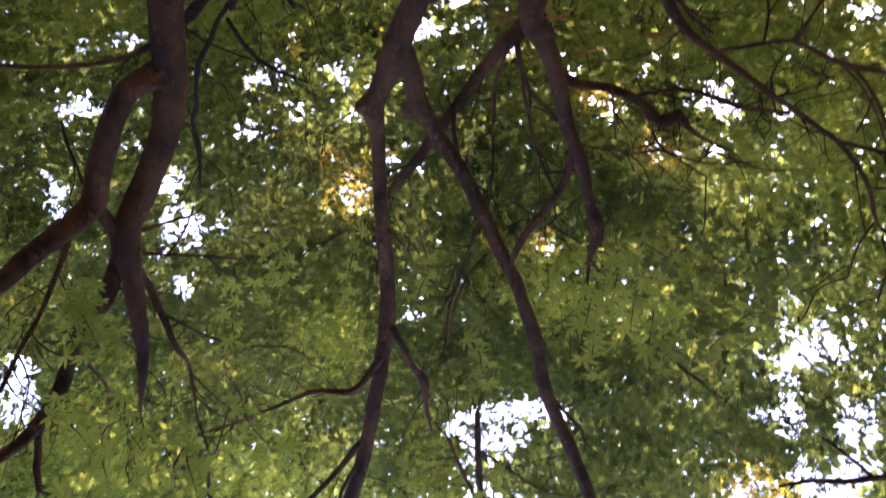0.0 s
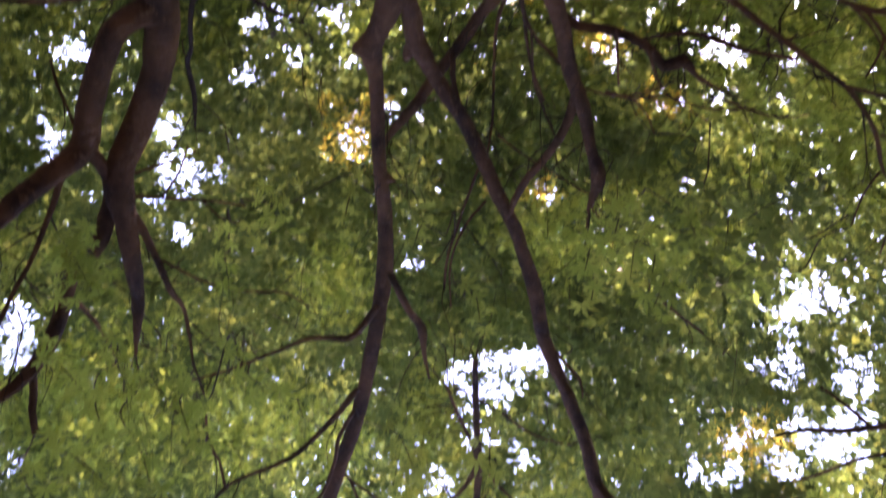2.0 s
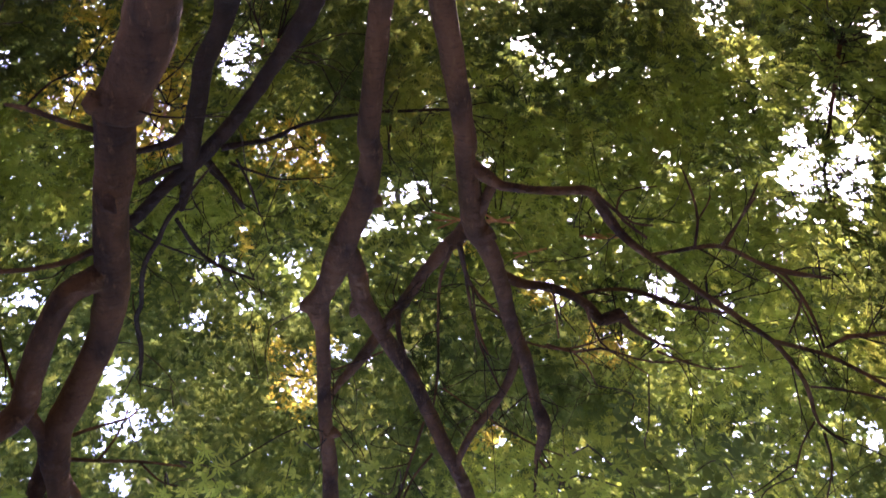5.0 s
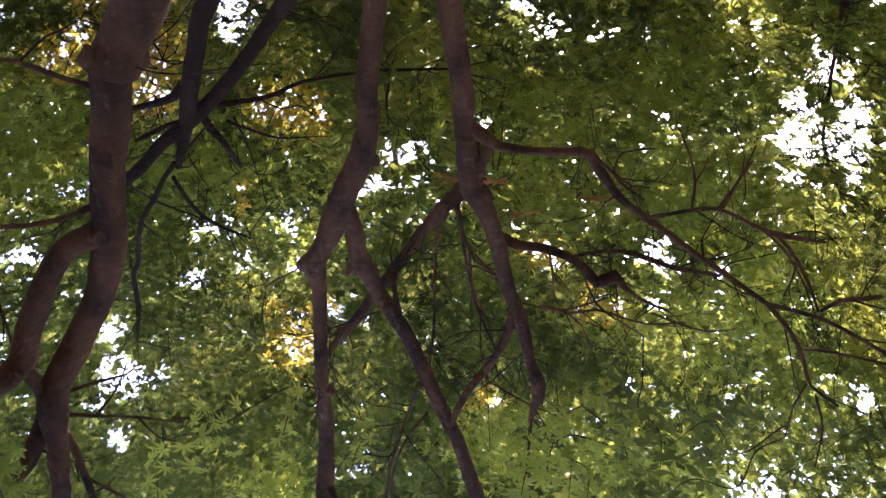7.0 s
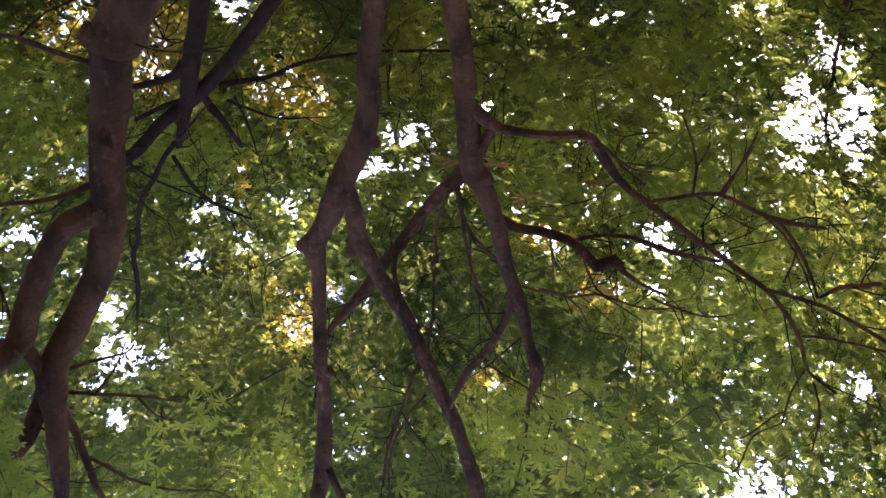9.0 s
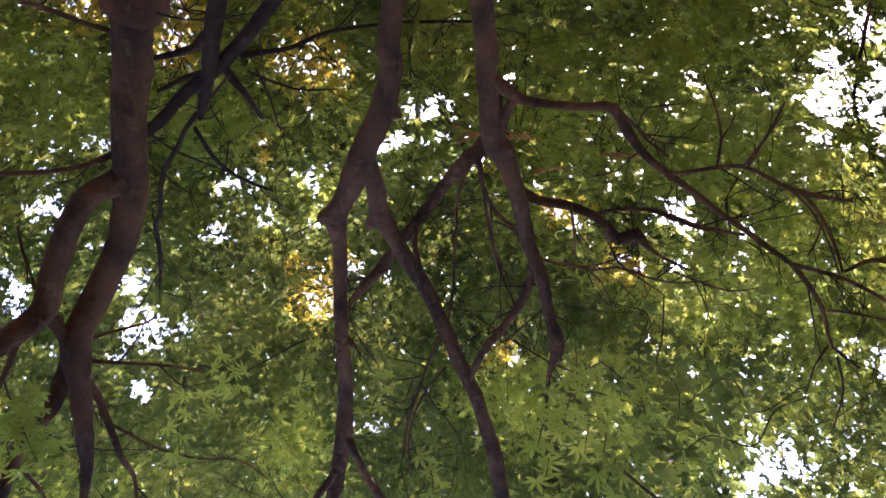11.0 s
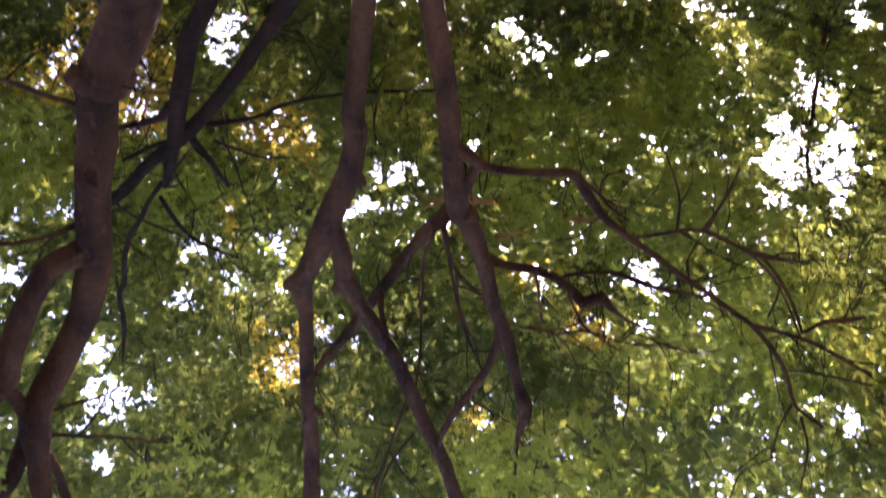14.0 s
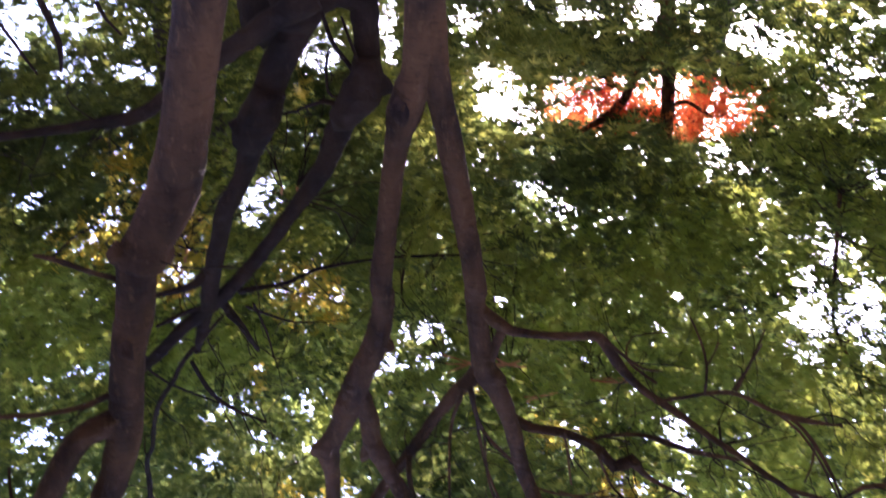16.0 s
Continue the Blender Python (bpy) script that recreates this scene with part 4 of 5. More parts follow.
# Where the leaves have turned yellow, and where they hang thickest.
TURNED = [
    (-21.1, -16.3, 1.9, 1.0), (-19.9, -17.0, 1.0, 0.9), (-15.5, -16.5, 1.7, 2.6), (-15.8, -14.0, 1.4, 0.9), (-7.7, -13.6, 2.2, 1.6),
    (-5.5, -13.0, 0.9, 1.1), (-10.0, -8.2, 0.5, 0.9), (-7.7, -0.9, 0.5, 0.8), (-6.2, 0.5, 1.2, 1.2), (6.1, 4.5, 0.9, 0.7),
    (2.6, 4.0, 0.4, 0.7), (3.9, -7.6, 0.7, 0.8), (13.2, -1.3, 1.4, 1.0), (9.9, -4.9, 1.8, 0.4), (-19.8, -22.1, 1.2, 0.7),
    (-20.1, -17.3, 1.5, 1.1), (-19.1, -19.9, 1.0, 0.7), (-8.4, -26.3, 0.4, 1.4), (-4.6, -1.1, 0.7, 0.5), (-6.2, 1.6, 1.4, 1.4),
    (9.0, -4.9, 1.4, 0.7), (5.7, 4.6, 1.4, 0.4), (19.8, 20.2, 2.0, 1.6), (21.6, 22.6, 1.0, 0.9),
]
THICK = [
    (6.0, -14.0, 4.0, 4.0),
    (-21.0, 8.5, 5.0, 3.5), (-13.0, 7.0, 4.0, 2.5),
    (-24.4, 24.0, 5.5, 2.9), (-17.3, 23.1, 2.9, 2.9), (21.5, 16.4, 2.0, 2.2), (-21.4, -10.9, 2.6, 2.2),
    (16.9, 6.6, 2.9, 2.9), (3.2, 11.0, 3.6, 2.2), (-9.2, -10.2, 3.3, 2.2), (10.1, 0.7, 4.7, 2.2),
    (6.5, 2.3, 2.2, 2.2), (-0.4, 12.3, 2.2, 1.5), (21.5, 16.1, 1.8, 1.8), (-18.4, 24.5, 5.8, 1.8),
    (10.1, -20.4, 4.0, 1.5), (-24.1, -22.5, 3.3, 0.9), (-24.7, -20.3, 2.6, 1.1), (-3.9, -19.3, 2.9, 3.3),
    (-2.5, -23.7, 2.2, 1.8), (15.0, -24.8, 2.6, 1.6),
]
THIN = [
    (-24.1, -30.0, 5.1, 2.6), (4.6, -27.5, 2.2, 1.5),
    (-2.4, 7.6, 2.6, 1.8), (3.9, 18.7, 4.4, 3.6), (24.0, 16.4, 4.7, 8.4), (17.8, 20.1, 3.3, 2.9),
    (-0.1, 24.0, 2.6, 2.2), (6.9, 24.9, 2.6, 1.8), (25.1, 9.1, 2.9, 4.4),
]


def amount(patches, a, b, soft=0.35):
    """1 inside the ellipses, 0 outside, with a soft rim."""
    out = np.zeros_like(a)
    for pa, pb, ra, rb in patches:
        d = np.hypot((a - pa) / ra, (b - pb) / rb)
        out = np.maximum(out, np.clip((1 + soft - d) / (2 * soft), 0, 1))
    return out


rng = np.random.default_rng(5)
LATTICE = rng.random((32, 32, 32))


def grain(p):
    """Smooth value noise, 0 to 1, at many places at once."""
    i = np.floor(p).astype(int)
    t = p - i
    t = t * t * (3 - 2 * t)
    v = 0
    for dx in (0, 1):
        for dy in (0, 1):
            for dz in (0, 1):
                w = np.abs(1 - dx - t[:, 0]) * np.abs(1 - dy - t[:, 1]) * np.abs(1 - dz - t[:, 2])
                v = v + w * LATTICE[(i[:, 0] + dx) % 32, (i[:, 1] + dy) % 32, (i[:, 2] + dz) % 32]
    return v


def leaf_shape(lobes, reach, notch):
    """A palmate leaf of pointed lobes, fanned from the top of its stalk, its tips hanging a little."""
    half = 40 * (lobes - 1) / 2
    verts = [(0.0, 0.0, 0.0), (-0.12 * math.sin(radians(half)), -0.10, 0.0)]
    for k in range(lobes):
        a = radians(-half + 40 * k)
        far = reach * (1 - 0.42 * abs(2 * k / (lobes - 1) - 1) ** 1.6)
        verts.append((far * math.sin(a), far * math.cos(a), -0.27 * far * far))
        g = radians(-half + 40 * k + 20)
        verts.append((notch * math.sin(g), notch * math.cos(g), 0.03) if k < lobes - 1 else (0.12 * math.sin(radians(half)), -0.10, 0.0))
    return np.array(verts), np.array([(0, j + 1, j) for j in range(1, len(verts) - 1)])


PALM = leaf_shape(5, 1.0, 0.23)
BLADE = (np.array([(0, -0.15, 0), (-0.42, 0.30, -0.10), (0, 1.1, -0.06), (0.42, 0.30, -0.10)]), np.array([(0, 2, 1), (0, 3, 2)]))


def scattered(name, places, turns, sizes, shape, material, parent, label=""):
    """One mesh of many leaves."""
    v, f = shape
    n = len(places)
    verts = np.einsum("nij,vj->nvi", turns * sizes[:, None, None], v) + places[:, None]
    faces = f[None] + (np.arange(n) * len(v))[:, None, None]
    me = bpy.data.meshes.new(name)
    me.vertices.add(n * len(v))
    me.vertices.foreach_set("co", verts.astype(np.float32).ravel())
    count = n * len(f)
    me.loops.add(count * 3)
    me.loops.foreach_set("vertex_index", faces.astype(np.int32).ravel())
    me.polygons.add(count)
    me.polygons.foreach_set("loop_start", np.arange(0, count * 3, 3, dtype=np.int32))
    me.update(calc_edges=True)
    ob = part(name, me, material, parent, label)
    return tagged(ob, kind="stuff")


def leaf_turns(n, spin, tilt):
    """Turns of leaves that lie nearly level, pointing to spin, with a random tilt."""
    tx, ty = rng.normal(0, tilt, n), rng.normal(0, tilt, n)
    cx, sx, cy, sy, cz, sz = np.cos(tx - 0.25), np.sin(tx - 0.25), np.cos(ty), np.sin(ty), np.cos(spin), np.sin(spin)
    o, z = np.ones(n), np.zeros(n)
    rx = np.stack([o, z, z, z, cx, -sx, z, sx, cx], -1).reshape(-1, 3, 3)
    ry = np.stack([cy, z, sy, z, o, z, -sy, z, cy], -1).reshape(-1, 3, 3)
    rz = np.stack([cz, -sz, z, sz, cz, z, z, z, o], -1).reshape(-1, 3, 3)
    return rz @ ry @ rx


def lift(a, b):
    """The sine of the angle at which one looks up."""
    return np.clip((from_dome(a, b, np.ones_like(a)) - VIEW_POINT)[:, 2], 0.35, 1)


def shell(a, b):
    """How far off the boughs of the near trees run, by the way one looks up."""
    el = np.degrees(np.arcsin(np.clip((from_dome(a, b, np.ones_like(a)) - VIEW_POINT)[:, 2], -1, 1)))
    reach = np.where(a < -3, 5.0, 4.3) + 0.7 * np.clip((38 - el) / 12, 0, 1)
    low = reach / np.cos(np.radians(np.minimum(el, 45)))
    return low * (1 + 0.3 * np.clip(el - 45, 0, 40) / 30)


def aside(a, b):
    """Whether a way lies aside of what the path ever looks at, where fewer and larger leaves do."""
    return (np.abs(a) > 33) | (b > 31)


def out_of_view(p):
    return np.where(aside(*dome_of(p)), 1.6, 1.0)


def sprays(count, near, far, spread, per, flat=0.12, clear=0.0, turned=0.0, even=0.0, only=()):
    """Clusters of leaves in level fans: places, pointing and tilt of every leaf, and the centres of the fans."""
    side = int(math.sqrt(count))  # one to a square of the sky, so that they spread evenly
    a = ((np.arange(side * side) % side + rng.random(side * side)) / side - 0.5) * 104
    b = (np.arange(side * side) // side + rng.random(side * side)) / side * 102 - 40
    keep = rng.random(len(a)) < (np.cos(np.radians(a)) * np.cos(np.radians(b))) ** 1.2 * np.clip((shell(a, b) / 8.4) ** 2 / lift(a, b) ** 0.6, 0.08, 1)
    # thinnest overhead, a gap added out of view to light the near leaves
    keep &= ~aside(a, b) | (rng.random(len(a)) < np.where(b > 31, 0.21, 0.36))
    a, b = a[keep], b[keep]
    r = rng.uniform(near, far, len(a)) * shell(a, b)
    c = from_dome(a, b, r)
    body = grain(c * 1.1 + 7) * 0.65 + grain(c * 2.7) * 0.35
    want = 0.15 + 2.0 * np.clip((body - 0.38) / 0.22, 0, 1)
    want = want * (1 - even) + 2.0 * even
    want *= 1 + 1.3 * amount(THICK, a, b, 0.8) - 0.50 * amount(THIN, a, b, 0.6)
    want *= 1 + turned * amount(TURNED, a, b, 0.5)
    if only:
        want = 2.2 * amount(only, a, b, 0.3)
    c = c[(rng.random(len(c)) * 2.2 < want) & (c[:, 2] > 1.9)]
    if clear:  # none in front of the boughs
        wa, wb = dome_of(np.vstack([p[::3, :3] for t in WOOD.values() for p in t if p[:, 3].max() > 0.008]))
        ca, cb = dome_of(c)
        c = c[[np.hypot(wa - u, wb - v).min() > clear for u, v in zip(ca, cb)]]
    m = len(c)
    lean = rng.normal(0, 0.22, (m, 2))
    spin0 = rng.uniform(0, 2 * math.pi, m)
    own = np.repeat(np.arange(m), per)
    k = np.tile(np.arange(per), m)
    along = (k // 2 + 0.5) / (per / 2) * 2 - 1
    wing = np.where(k % 2 == 0, 1.0, -1.0)
    out = rng.uniform(0.15, 1.0, len(own)) * np.sqrt(np.clip(1.15 - along**2, 0.05, 1))
    size = spread * rng.uniform(0.7, 1.3, m)[own]
    lx, ly = wing * out * 0.75, along
    ca, sa = np.cos(spin0[own]), np.sin(spin0[own])
    x, y = (ca * lx - sa * ly) * size, (sa * lx + ca * ly) * size
    z = lean[own, 0] * x + lean[own, 1] * y + rng.normal(0, flat, len(own)) * size - 0.25 * (x * x + y * y) / size
    p = c[own] + np.stack([x, y, z], -1)
    spin = spin0[own] - wing * (0.9 - 0.5 * along) + rng.normal(0, 0.5, len(own))
    return p, spin, c


def clear_of_sky(p, bare, lacy, rim):
    """Which leaves stay, with the canopy's openings left bare and lacy parts pierced by small ragged holes. rim: half a leaf, in degrees."""
    a, b = dome_of(p)
    holes = 0.6 * grain(np.stack([a * 1.2, b * 1.7, a * 0 + 3.5], -1)) + 0.4 * grain(np.stack([a * 2.9, b * 3.9, a * 0 + 8.5], -1))
    a = a + 1.3 * (grain(p * 5.0) - 0.5) + 0.8 * (grain(p * 2.1 + 4) - 0.5)
    b = b + 1.0 * (grain(p * 5.0 + 9) - 0.5) + 0.6 * (grain(p * 2.1 + 13) - 0.5)
    gone = np.zeros(len(p))
    for pa, pb, ra, rb in CLEAR:
        d = np.hypot((a - pa) / (ra * 0.9 + rim), (b - pb) / (rb * 0.9 + rim))
        gone = np.maximum(gone, bare * np.clip((1.15 - d) / 0.3, 0, 1))
    lace = amount(LACE, a, b, 0.4)
    gone = np.maximum(gone, lacy * np.clip((holes - 0.73 + 0.41 * lace + 0.4 * rim * (lace > 0.2)) / 0.06, 0, 1))
    return rng.random(len(p)) > gone


def back_tree(x, y, height, girth, label):
    t = thing("background_tree", (x, y, 0.0), label, "tree", "trees behind")
    bough(t, "trunk", (x, y, -0.1, girth * 1.7), (x, y, 0.5, girth * 1.2), (x + 0.1, y + 0.1, height * 0.4, girth), (x - 0.1, y + 0.1, height * 0.75, girth * 0.6), (x, y + 0.3, height, girth * 0.15), material=BARK_FAR)
    return t


back_trees = [back_tree(x, y, h, g, "tall leafy green tree closing the woodland behind") for x, y, h, g in
              ((-6.5, -8.5, 11.0, 0.16), (-2.6, -10.5, 12.0, 0.18), (0.05, -12.5, 12.0, 0.18), (6.8, -8.0, 11.0, 0.16), (4.0, -12.0, 12.0, 0.17))]
yellow_tree = thing("yellow_maple_tree", (-2.2, -7.6, 0.0), "maple with yellow autumn leaves among green ones", "tree", "autumn trees")
bough(yellow_tree, "trunk", (-2.2, -7.6, -0.1, 0.2), (-2.2, -7.6, 0.5, 0.14), (-2.15, -7.5, 3.0, 0.11), (-2.1, -7.4, 5.5, 0.07), (-2.0, -7.2, 7.4, 0.02), material=BARK_FAR)


def dress(owners, p, spin, size, shape, tilt, label, bare, lacy, rim, lit=0.0, shade=0.0):
    """Gives every leaf to the nearest tree and builds their crowns."""
    ok = clear_of_sky(p, bare, lacy, rim)
    if shade:  # thinner over the yellow maple, which lets the light down on it
        ok &= (np.hypot(p[:, 0] + 1.6, p[:, 1] + 5.6) > 1.4) | (rng.random(len(p)) > 0.55)
    ok &= rng.random(len(p)) > lit * amount(TURNED, *dome_of(p), 0.5)
    p, spin = p[ok], spin[ok]
    a, b = dome_of(p)
    turned = rng.random(len(p)) < amount(TURNED, a, b, 0.6) * 0.85
    base = np.array([o.location[:2] for o in owners])
    own = np.argmin(np.linalg.norm(p[:, None, :2] - base[None], axis=2), axis=1)
    red_part = np.hypot((a - RED_AT[0]) / RED_AT[2], (b - RED_AT[1]) / RED_AT[3]) < 0.55 + 0.7 * grain(p * 1.5)
    red_part &= amount(RED_SHADE, a, b, 0.3) < 0.5
    # The shade value turns more leaves to the darker copy, painting shade by colour.
    lightened = ~turned & (rng.random(len(p)) < amount(LIT_BOUGHS, a, b, 0.7) * (0.9 - 3 * shade))
    shaded = ~turned & ~lightened & (0.75 * grain(p * 0.95 + 20) + 0.25 * grain(p * 4.0) + 0.45 * amount(SHADED_CLUMPS, a, b, 0.6) > 0.53 - shade)
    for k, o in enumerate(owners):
        for mask, mat, what in ((own == k) & ~turned & ~lightened & ~shaded & ~red_part, GREEN, label), ((own == k) & shaded & ~red_part, SHADED_LEAF, "green leaves with shade put into their colour"), ((own == k) & lightened & ~red_part, LIT_LEAF, "green leaves with light put into their colour"), ((own == k) & turned & ~red_part, YELLOW, "yellow autumn leaves"):
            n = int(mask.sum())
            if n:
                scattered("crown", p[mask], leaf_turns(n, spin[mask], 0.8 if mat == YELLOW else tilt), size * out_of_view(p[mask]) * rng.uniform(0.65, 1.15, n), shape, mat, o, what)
    return p


RED_AT = (16.5, -26.1, 9.0, 2.3)
RED_SHADE = [
    (15.0, -24.6, 2.3, 1.5), (10.6, -24.3, 1.8, 0.7),
]  # green boughs in front of the red crown

# Sprays of large leaves hanging lowest: bearing, rise and distance.
SPRAYS_RIGHT = [
    (18.4, 24.7, 3.7), (21.2, 23.4, 3.6), (22.8, 25.0, 3.5), (16.3, 25.2, 3.7), (19.8, 25.8, 3.6),
    (14.1, 23.6, 3.9), (17.1, 5.7, 4.0), (14.6, 2.9, 4.1), (18.9, 8.5, 3.9), (15.1, 7.2, 4.0),
    (20.1, 4.8, 4.1),
]
SPRAYS_MIDDLE = [
    (-6.6, 5.1, 4.2), (-1.9, 6.7, 4.1), (9.2, 10.2, 3.9), (11.6, 8.0, 4.0), (1.6, 11.1, 3.9),
    (-3.2, 20.2, 3.8), (2.8, 20.1, 3.9), (-11.2, 5.8, 4.2),
]
SPRAYS_LIT = [
    (10.5, 6.1, 3.5), (12.7, 7.8, 3.4), (14.8, 6.0, 3.5), (13.5, 9.9, 3.4), (8.8, 8.0, 3.5),
    (-21.0, 16.1, 3.5), (-23.6, 21.8, 3.3), (-17.4, 18.1, 3.5), (-13.5, 15.9, 3.4),
]
SPRAYS_GAP = [
    (24.6, -14.7, 6.3), (26.1, -12.3, 6.2), (26.6, -15.5, 6.4), (25.4, -10.5, 6.2), (23.7, -11.8, 6.4),
    (27.3, -10.6, 6.2), (23.5, -9.5, 6.3), (25.8, -16.9, 6.5), (27.7, -13.9, 6.2),
]
SPRAYS_LEFT = [
    (-23.0, 9.8, 4.0), (-22.3, 8.8, 4.1), (-24.0, 10.4, 4.0), (-23.3, 9.1, 3.9), (-22.6, 10.0, 4.1),
    (-24.2, 16.2, 3.6), (-22.4, 18.2, 3.7), (-26.5, 23.2, 3.6), (-19.9, 21.0, 3.8), (-16.7, 18.8, 3.9),
    (-11.5, 5.9, 4.0), (-14.4, 8.8, 4.0),
]

# Near crowns, then the deeper ones.
p, spin, near_fans = sprays(12200, 1.03, 1.32, 0.30, 30)
dress([near_maple, twin_maple, back_maple, side_maple], p, spin, 0.090, PALM, 0.28, "layered fans of green maple leaves", 0.50, 0.45, 0.08, 0.80)
p, spin, _ = sprays(560, 0.78, 0.97, 0.24, 20, clear=3.2)
dress([near_maple, twin_maple, side_maple], p, spin, 0.080, PALM, 0.50, "loose fans of green maple leaves", 1.0, 0.9, 0.2)
p, spin, _ = sprays(12000, 1.3, 1.8, 0.40, 28, turned=1.4, even=0.2)
dress([back_trees[0], back_trees[1], yellow_tree, back_trees[3]], p, spin, 0.112, PALM, 0.30, "green leaves", 0.82, 0.70, 0.12, 0.0)
p, spin, _ = sprays(5200, 0.98, 1.45, 0.28, 26, only=TURNED)
dress([back_trees[0], yellow_tree, back_trees[3]], p, spin, 0.092, PALM, 0.40, "green leaves", 0.98, 0.6, 0.15)
# Far canopy, mostly the darker leaf copy: its shade is put into colour.
p, spin, _ = sprays(22300, 1.8, 2.7, 0.55, 34, even=0.8)
dress(back_trees, p, spin, 0.158, BLADE, 0.30, "green leaves of the far canopy", 1.0, 0.97, 0.27, 0.80, 0.25)


near_fans = rng.permutation(near_fans)


# Unseen trees added all round and behind, to keep light off the trunks.
def light_block_tree(x, y, height, wide):
    t = back_tree(x, y, height * 0.8, 0.15, "unseen leafy tree added around the path to hold back light")
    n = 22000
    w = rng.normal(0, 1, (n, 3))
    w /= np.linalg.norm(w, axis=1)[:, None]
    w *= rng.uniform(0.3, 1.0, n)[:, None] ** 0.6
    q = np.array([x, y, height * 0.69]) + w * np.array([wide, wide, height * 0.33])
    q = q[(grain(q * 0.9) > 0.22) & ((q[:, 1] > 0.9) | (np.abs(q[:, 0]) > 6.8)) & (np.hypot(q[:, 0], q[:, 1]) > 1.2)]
    scattered("crown", q, leaf_turns(len(q), rng.uniform(0, 6.28, len(q)), 0.6), 0.33 * rng.uniform(0.6, 1.2, len(q)), BLADE, SHADED_LEAF, t, "green leaves")


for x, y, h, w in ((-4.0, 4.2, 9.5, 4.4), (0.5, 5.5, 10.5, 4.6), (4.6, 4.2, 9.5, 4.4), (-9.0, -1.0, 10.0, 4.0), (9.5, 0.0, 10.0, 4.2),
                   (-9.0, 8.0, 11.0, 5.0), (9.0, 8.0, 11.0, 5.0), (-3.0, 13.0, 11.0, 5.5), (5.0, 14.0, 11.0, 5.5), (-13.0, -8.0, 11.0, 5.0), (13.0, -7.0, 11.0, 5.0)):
    light_block_tree(x, y, h, w)


# Leaves of the red maple, in the light of the low sun.
def red_crown():
    n = 9500
    u, w = np.sqrt(rng.random(n)), rng.uniform(0, 2 * math.pi, n)
    q = from_dome(RED_AT[0] + u * np.cos(w) * RED_AT[2], RED_AT[1] + u * np.sin(w) * RED_AT[3], rng.uniform(9.4, 11.6, n))
    q = q[(u + 1.1 * (grain(q * 1.3 + 3) - 0.5) < 1.0) & (grain(q * 3.1) > 0.47)]
    scattered("crown", q, leaf_turns(len(q), rng.uniform(0, 6.28, len(q)), 1.1), 0.075 * rng.uniform(0.6, 1.2, len(q)), PALM, RED, red_maple, "orange-red autumn leaves")


red_crown()


# Thin twigs from the boughs to the fans of leaves near them.
def twig_set(t, fans, reach, most, label):
    wood = np.vstack(WOOD[t.name])
    verts, faces = [], []
    for c in fans[:most]:
        d = np.linalg.norm(wood[:, :3] - c, axis=1)
        k = int(d.argmin())
        if d[k] > reach or d[k] < 0.12:
            continue
        s = wood[k]
        bend = rng.normal(0, 0.10 * d[k], (2, 3))
        one, two = s[:3] + (c - s[:3]) * 0.33 + bend[0], s[:3] + (c - s[:3]) * 0.7 + bend[1]
        end = c + rng.normal(0, 0.10, 3)
        r = min(0.006, 0.6 * s[3])
        path = smooth_path([(*s[:3], r), (*one, r * 0.8), (*two, r * 0.6), (*c, r * 0.45), (*end, r * 0.25)], 0.08)
        v, f = tube(path, 4, 0.0)
        faces += [tuple(i + len(verts) for i in q) for q in f]
        verts += v
    for path in WOOD[t.name]:  # and short crooked side shoots all along the thinner wood
        for q, w in zip(path[3:-1], np.diff(path[:, :3], axis=0)[3:]):
            if q[3] > 0.045 or rng.random() > (0.42 if t == twin_maple else 0.30):
                continue
            side = rng.normal(0, 1, 3)
            side[2] = abs(side[2]) * 0.5
            w = w / (np.linalg.norm(w) + 1e-9)
            way = side / np.linalg.norm(side) * 0.8 + w * rng.uniform(0.2, 0.9)
            far, r = rng.uniform(0.2, 0.75), min(0.0055, 0.5 * q[3])
            line, at = [(*q[:3], r)], q[:3].copy()
            for k in range(4):
                way = way + rng.normal(0, 0.32, 3)
                way /= np.linalg.norm(way)
                at = at + way * far / 4
                line.append((*at, r * (1 - 0.2 * (k + 1))))
            for start, sub in ((0, line), (2, [line[2], *[(*(np.array(line[2][:3]) + (way + rng.normal(0, 0.7, 3)) * far * 0.16 * (k + 1) + rng.normal(0, 0.02, 3)), r * (0.5 - 0.12 * k)) for k in range(3)]])):
                v, f = tube(smooth_path(sub, 0.07), 4, 0.0)
                faces += [tuple(i + len(verts) for i in z) for z in f]
                verts += v
    if verts:
        tagged(part("twig_rest", mesh_of("twig_rest", verts, faces), BARK_DARK_SHADED, t, label), kind="stuff")


for t, reach in ((near_maple, 0.6), (twin_maple, 0.75), (back_maple, 0.6), (side_maple, 0.45)):
    twig_set(t, near_fans, reach, 2600, "fine dark twigs")


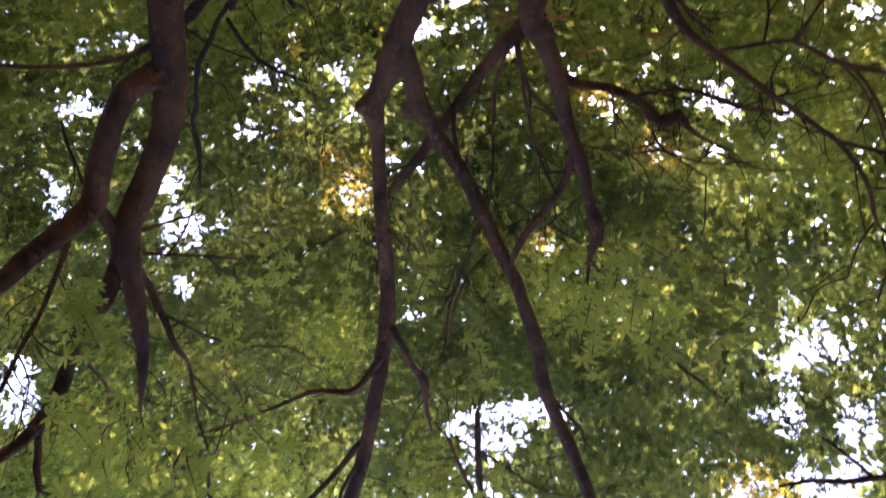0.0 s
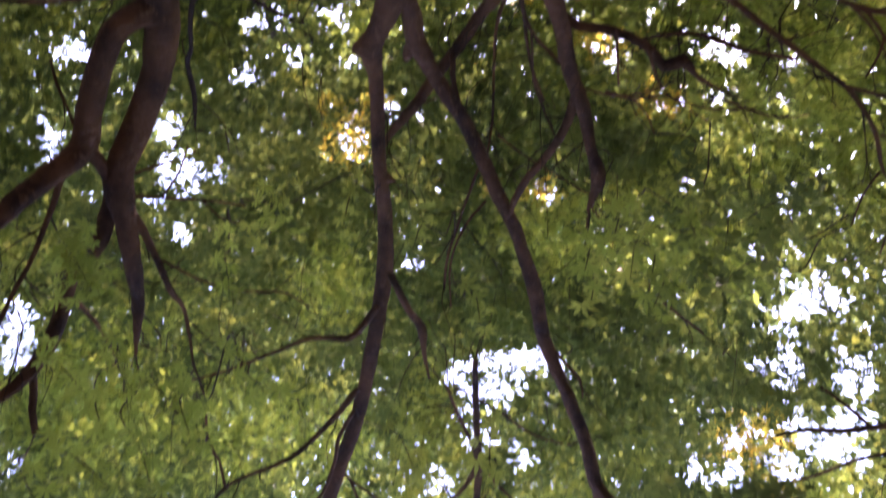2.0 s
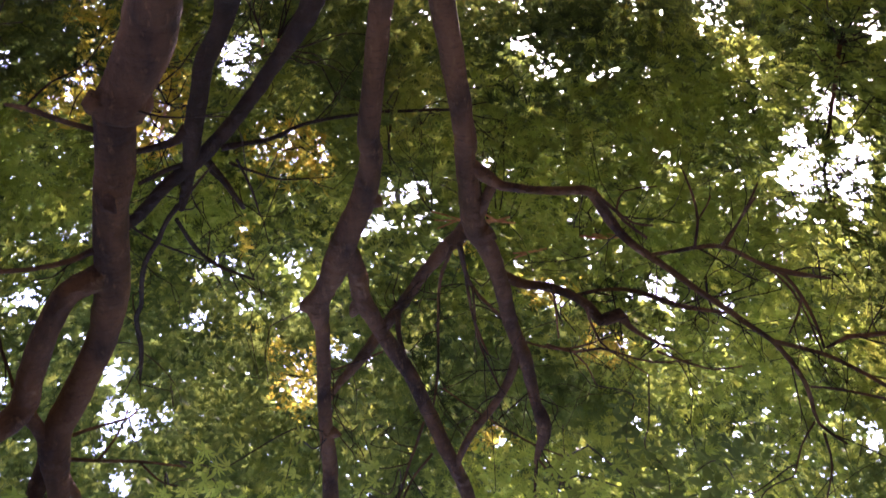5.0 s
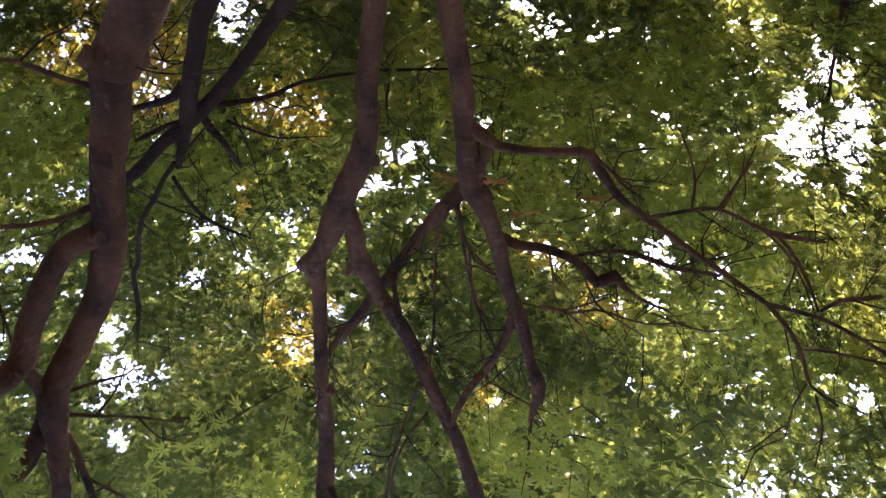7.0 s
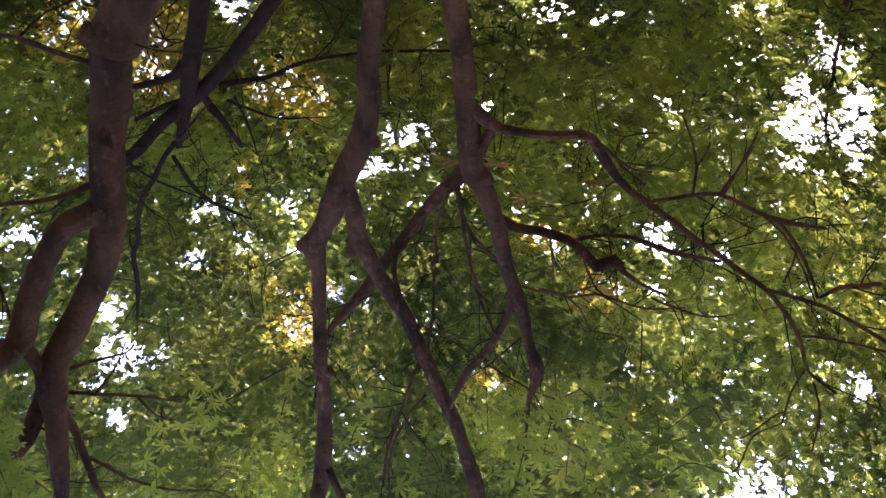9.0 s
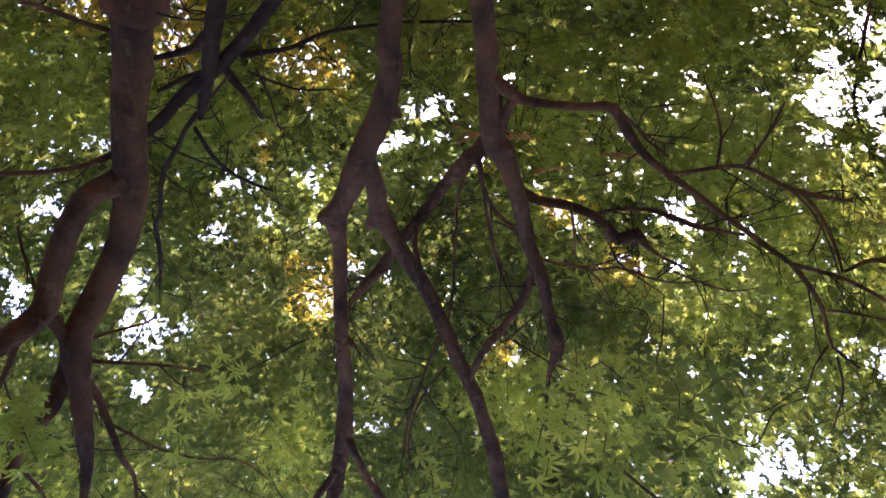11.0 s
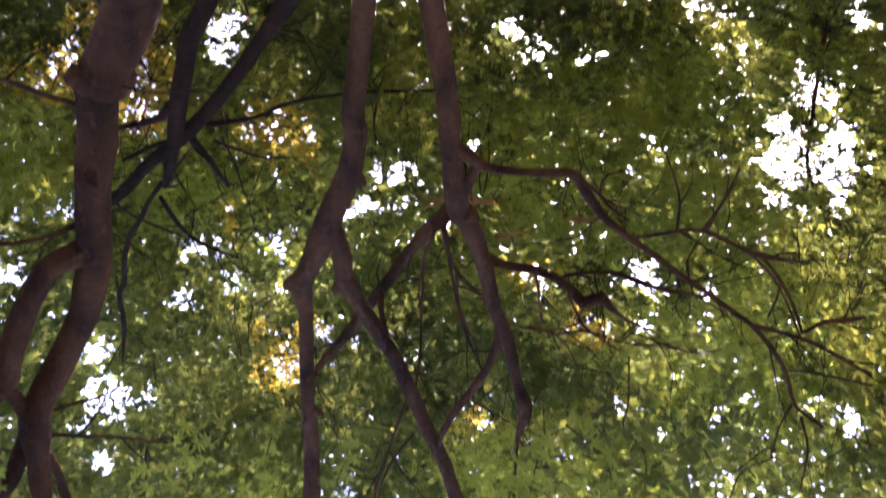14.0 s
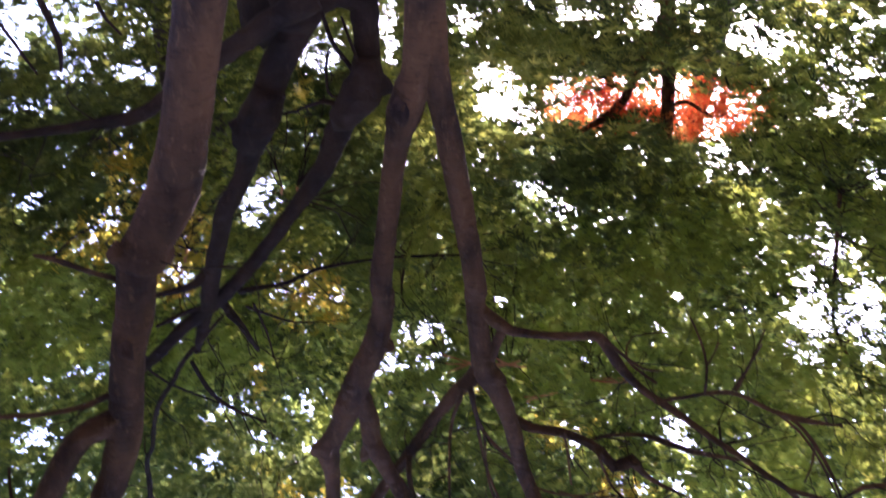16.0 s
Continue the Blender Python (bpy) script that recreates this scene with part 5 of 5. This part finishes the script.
# The leaf sprays that hang nearest, leaf by leaf.
def palmate(lobes=7, wide=0.10):
    """A deeply cut maple leaf: narrow pointed lobes round the stalk's end, drooping at their tips."""
    verts, faces = [(0.0, 0.0, 0.0)], []
    for k in range(lobes):
        u = 2 * k / (lobes - 1) - 1
        a, far = u * radians(112), 1 - 0.5 * abs(u) ** 1.5
        d, s = (math.sin(a), math.cos(a)), (math.cos(a), -math.sin(a))
        o = len(verts)
        for along, half in ((0.28, 0.075), (0.58, wide)):
            for sign in (-1, 0, 1):
                drop = 0.03 * (sign == 0) - 0.16 * (along * far) ** 2
                verts.append((d[0] * along * far + sign * s[0] * half, d[1] * along * far + sign * s[1] * half, drop))
        verts.append((d[0] * far, d[1] * far, -0.20 * far * far))
        faces += [(0, o, o + 1), (0, o + 1, o + 2), (o, o + 3, o + 4, o + 1), (o + 1, o + 4, o + 5, o + 2), (o + 3, o + 6, o + 4), (o + 4, o + 6, o + 5)]
    return np.array(verts), faces


FINE_LEAF, BROAD_LEAF = palmate(), palmate(5, 0.17)


def leaf_mesh(material, bend, form):
    v, f = form
    v = v.copy()
    v[:, 2] += bend * v[:, 1] ** 2 - 0.10 * np.abs(v[:, 0])
    me = mesh_of("leaf", [tuple(q) for q in v], [tuple(int(i) for i in q) for q in f])
    me.materials.append(material)
    return me


LEAVES = {m.name: [leaf_mesh(m, b, BROAD_LEAF if m == SHADED_LEAF else FINE_LEAF) for b in (-0.05, -0.2, 0.08)] for m in (GREEN, SHADED_LEAF, LIT_LEAF)}


def leaf_spray(t, bearing, rise, distance, size, material, count=7):
    c = from_dome(np.array([bearing]), np.array([rise]), np.array([distance]))[0]
    wood = np.vstack(WOOD[t.name])
    wa, wb = dome_of(wood[:, :3])
    d = np.hypot(wa - bearing, wb - rise) + 2.5 * np.linalg.norm(wood[:, :3] - c, axis=1)
    s = wood[int(d.argmin())]
    way = c - s[:3]
    way[2] *= 0.3
    way /= np.linalg.norm(way) + 1e-6
    across = np.cross(way, (0, 0, 1.0))
    across /= np.linalg.norm(across) + 1e-6
    tip = c + way * size * 2.6
    path = smooth_path([(*s[:3], 0.005), (*(s[:3] * 0.65 + c * 0.35 + rng.normal(0, 0.06, 3)), 0.0045), (*(s[:3] * 0.3 + c * 0.7 + rng.normal(0, 0.06, 3)), 0.004), (*c, 0.003), (*tip, 0.0012)], 0.06)
    v, f = tube(path, 5, 0.0)
    twig = part("twig", mesh_of("twig", v, f), BARK_DARK_SHADED, t)
    for k in range(count):
        u = k / (count - 1)
        side = 1 if k % 2 else -1
        at = c + way * size * (5.0 * u - 2.2) + np.array([0, 0, rng.normal(0, 0.012)])
        turn = math.atan2(way[1], way[0]) - math.pi / 2 - side * (1.15 - 0.8 * u) + rng.normal(0, 0.2)
        lf = new("leaf", LEAVES[material.name][int(rng.integers(3))])
        lf.parent = twig
        sc = size * rng.uniform(0.75, 1.15)
        at = at + across * -side * size * rng.uniform(0.15, 0.6)
        lf.matrix_basis = pose(*at, math.degrees(rng.normal(-0.3, 0.25)), math.degrees(rng.normal(0, 0.3)), math.degrees(turn)) @ Matrix.Diagonal((sc, sc, sc, 1))


# Darker leaf copies here: the clump's shade is put into their colour.
for spec in SPRAYS_RIGHT:
    leaf_spray(twin_maple, *spec, 0.125, SHADED_LEAF, 7)
for spec in SPRAYS_MIDDLE:
    leaf_spray(twin_maple, *spec, 0.088, GREEN)
# Lighter leaf copies: the light on these sprays is in their colour.
for spec in SPRAYS_LIT:
    leaf_spray(twin_maple if spec[0] > -5 else near_maple, *spec, 0.082, LIT_LEAF)
# Lighter leaf copies again, standing in for haze over leaves against the sky.
for spec in SPRAYS_GAP:
    leaf_spray(side_maple, *spec, 0.10, LIT_LEAF, 9)
for spec in SPRAYS_LEFT:
    leaf_spray(near_maple, *spec, 0.085, LIT_LEAF)
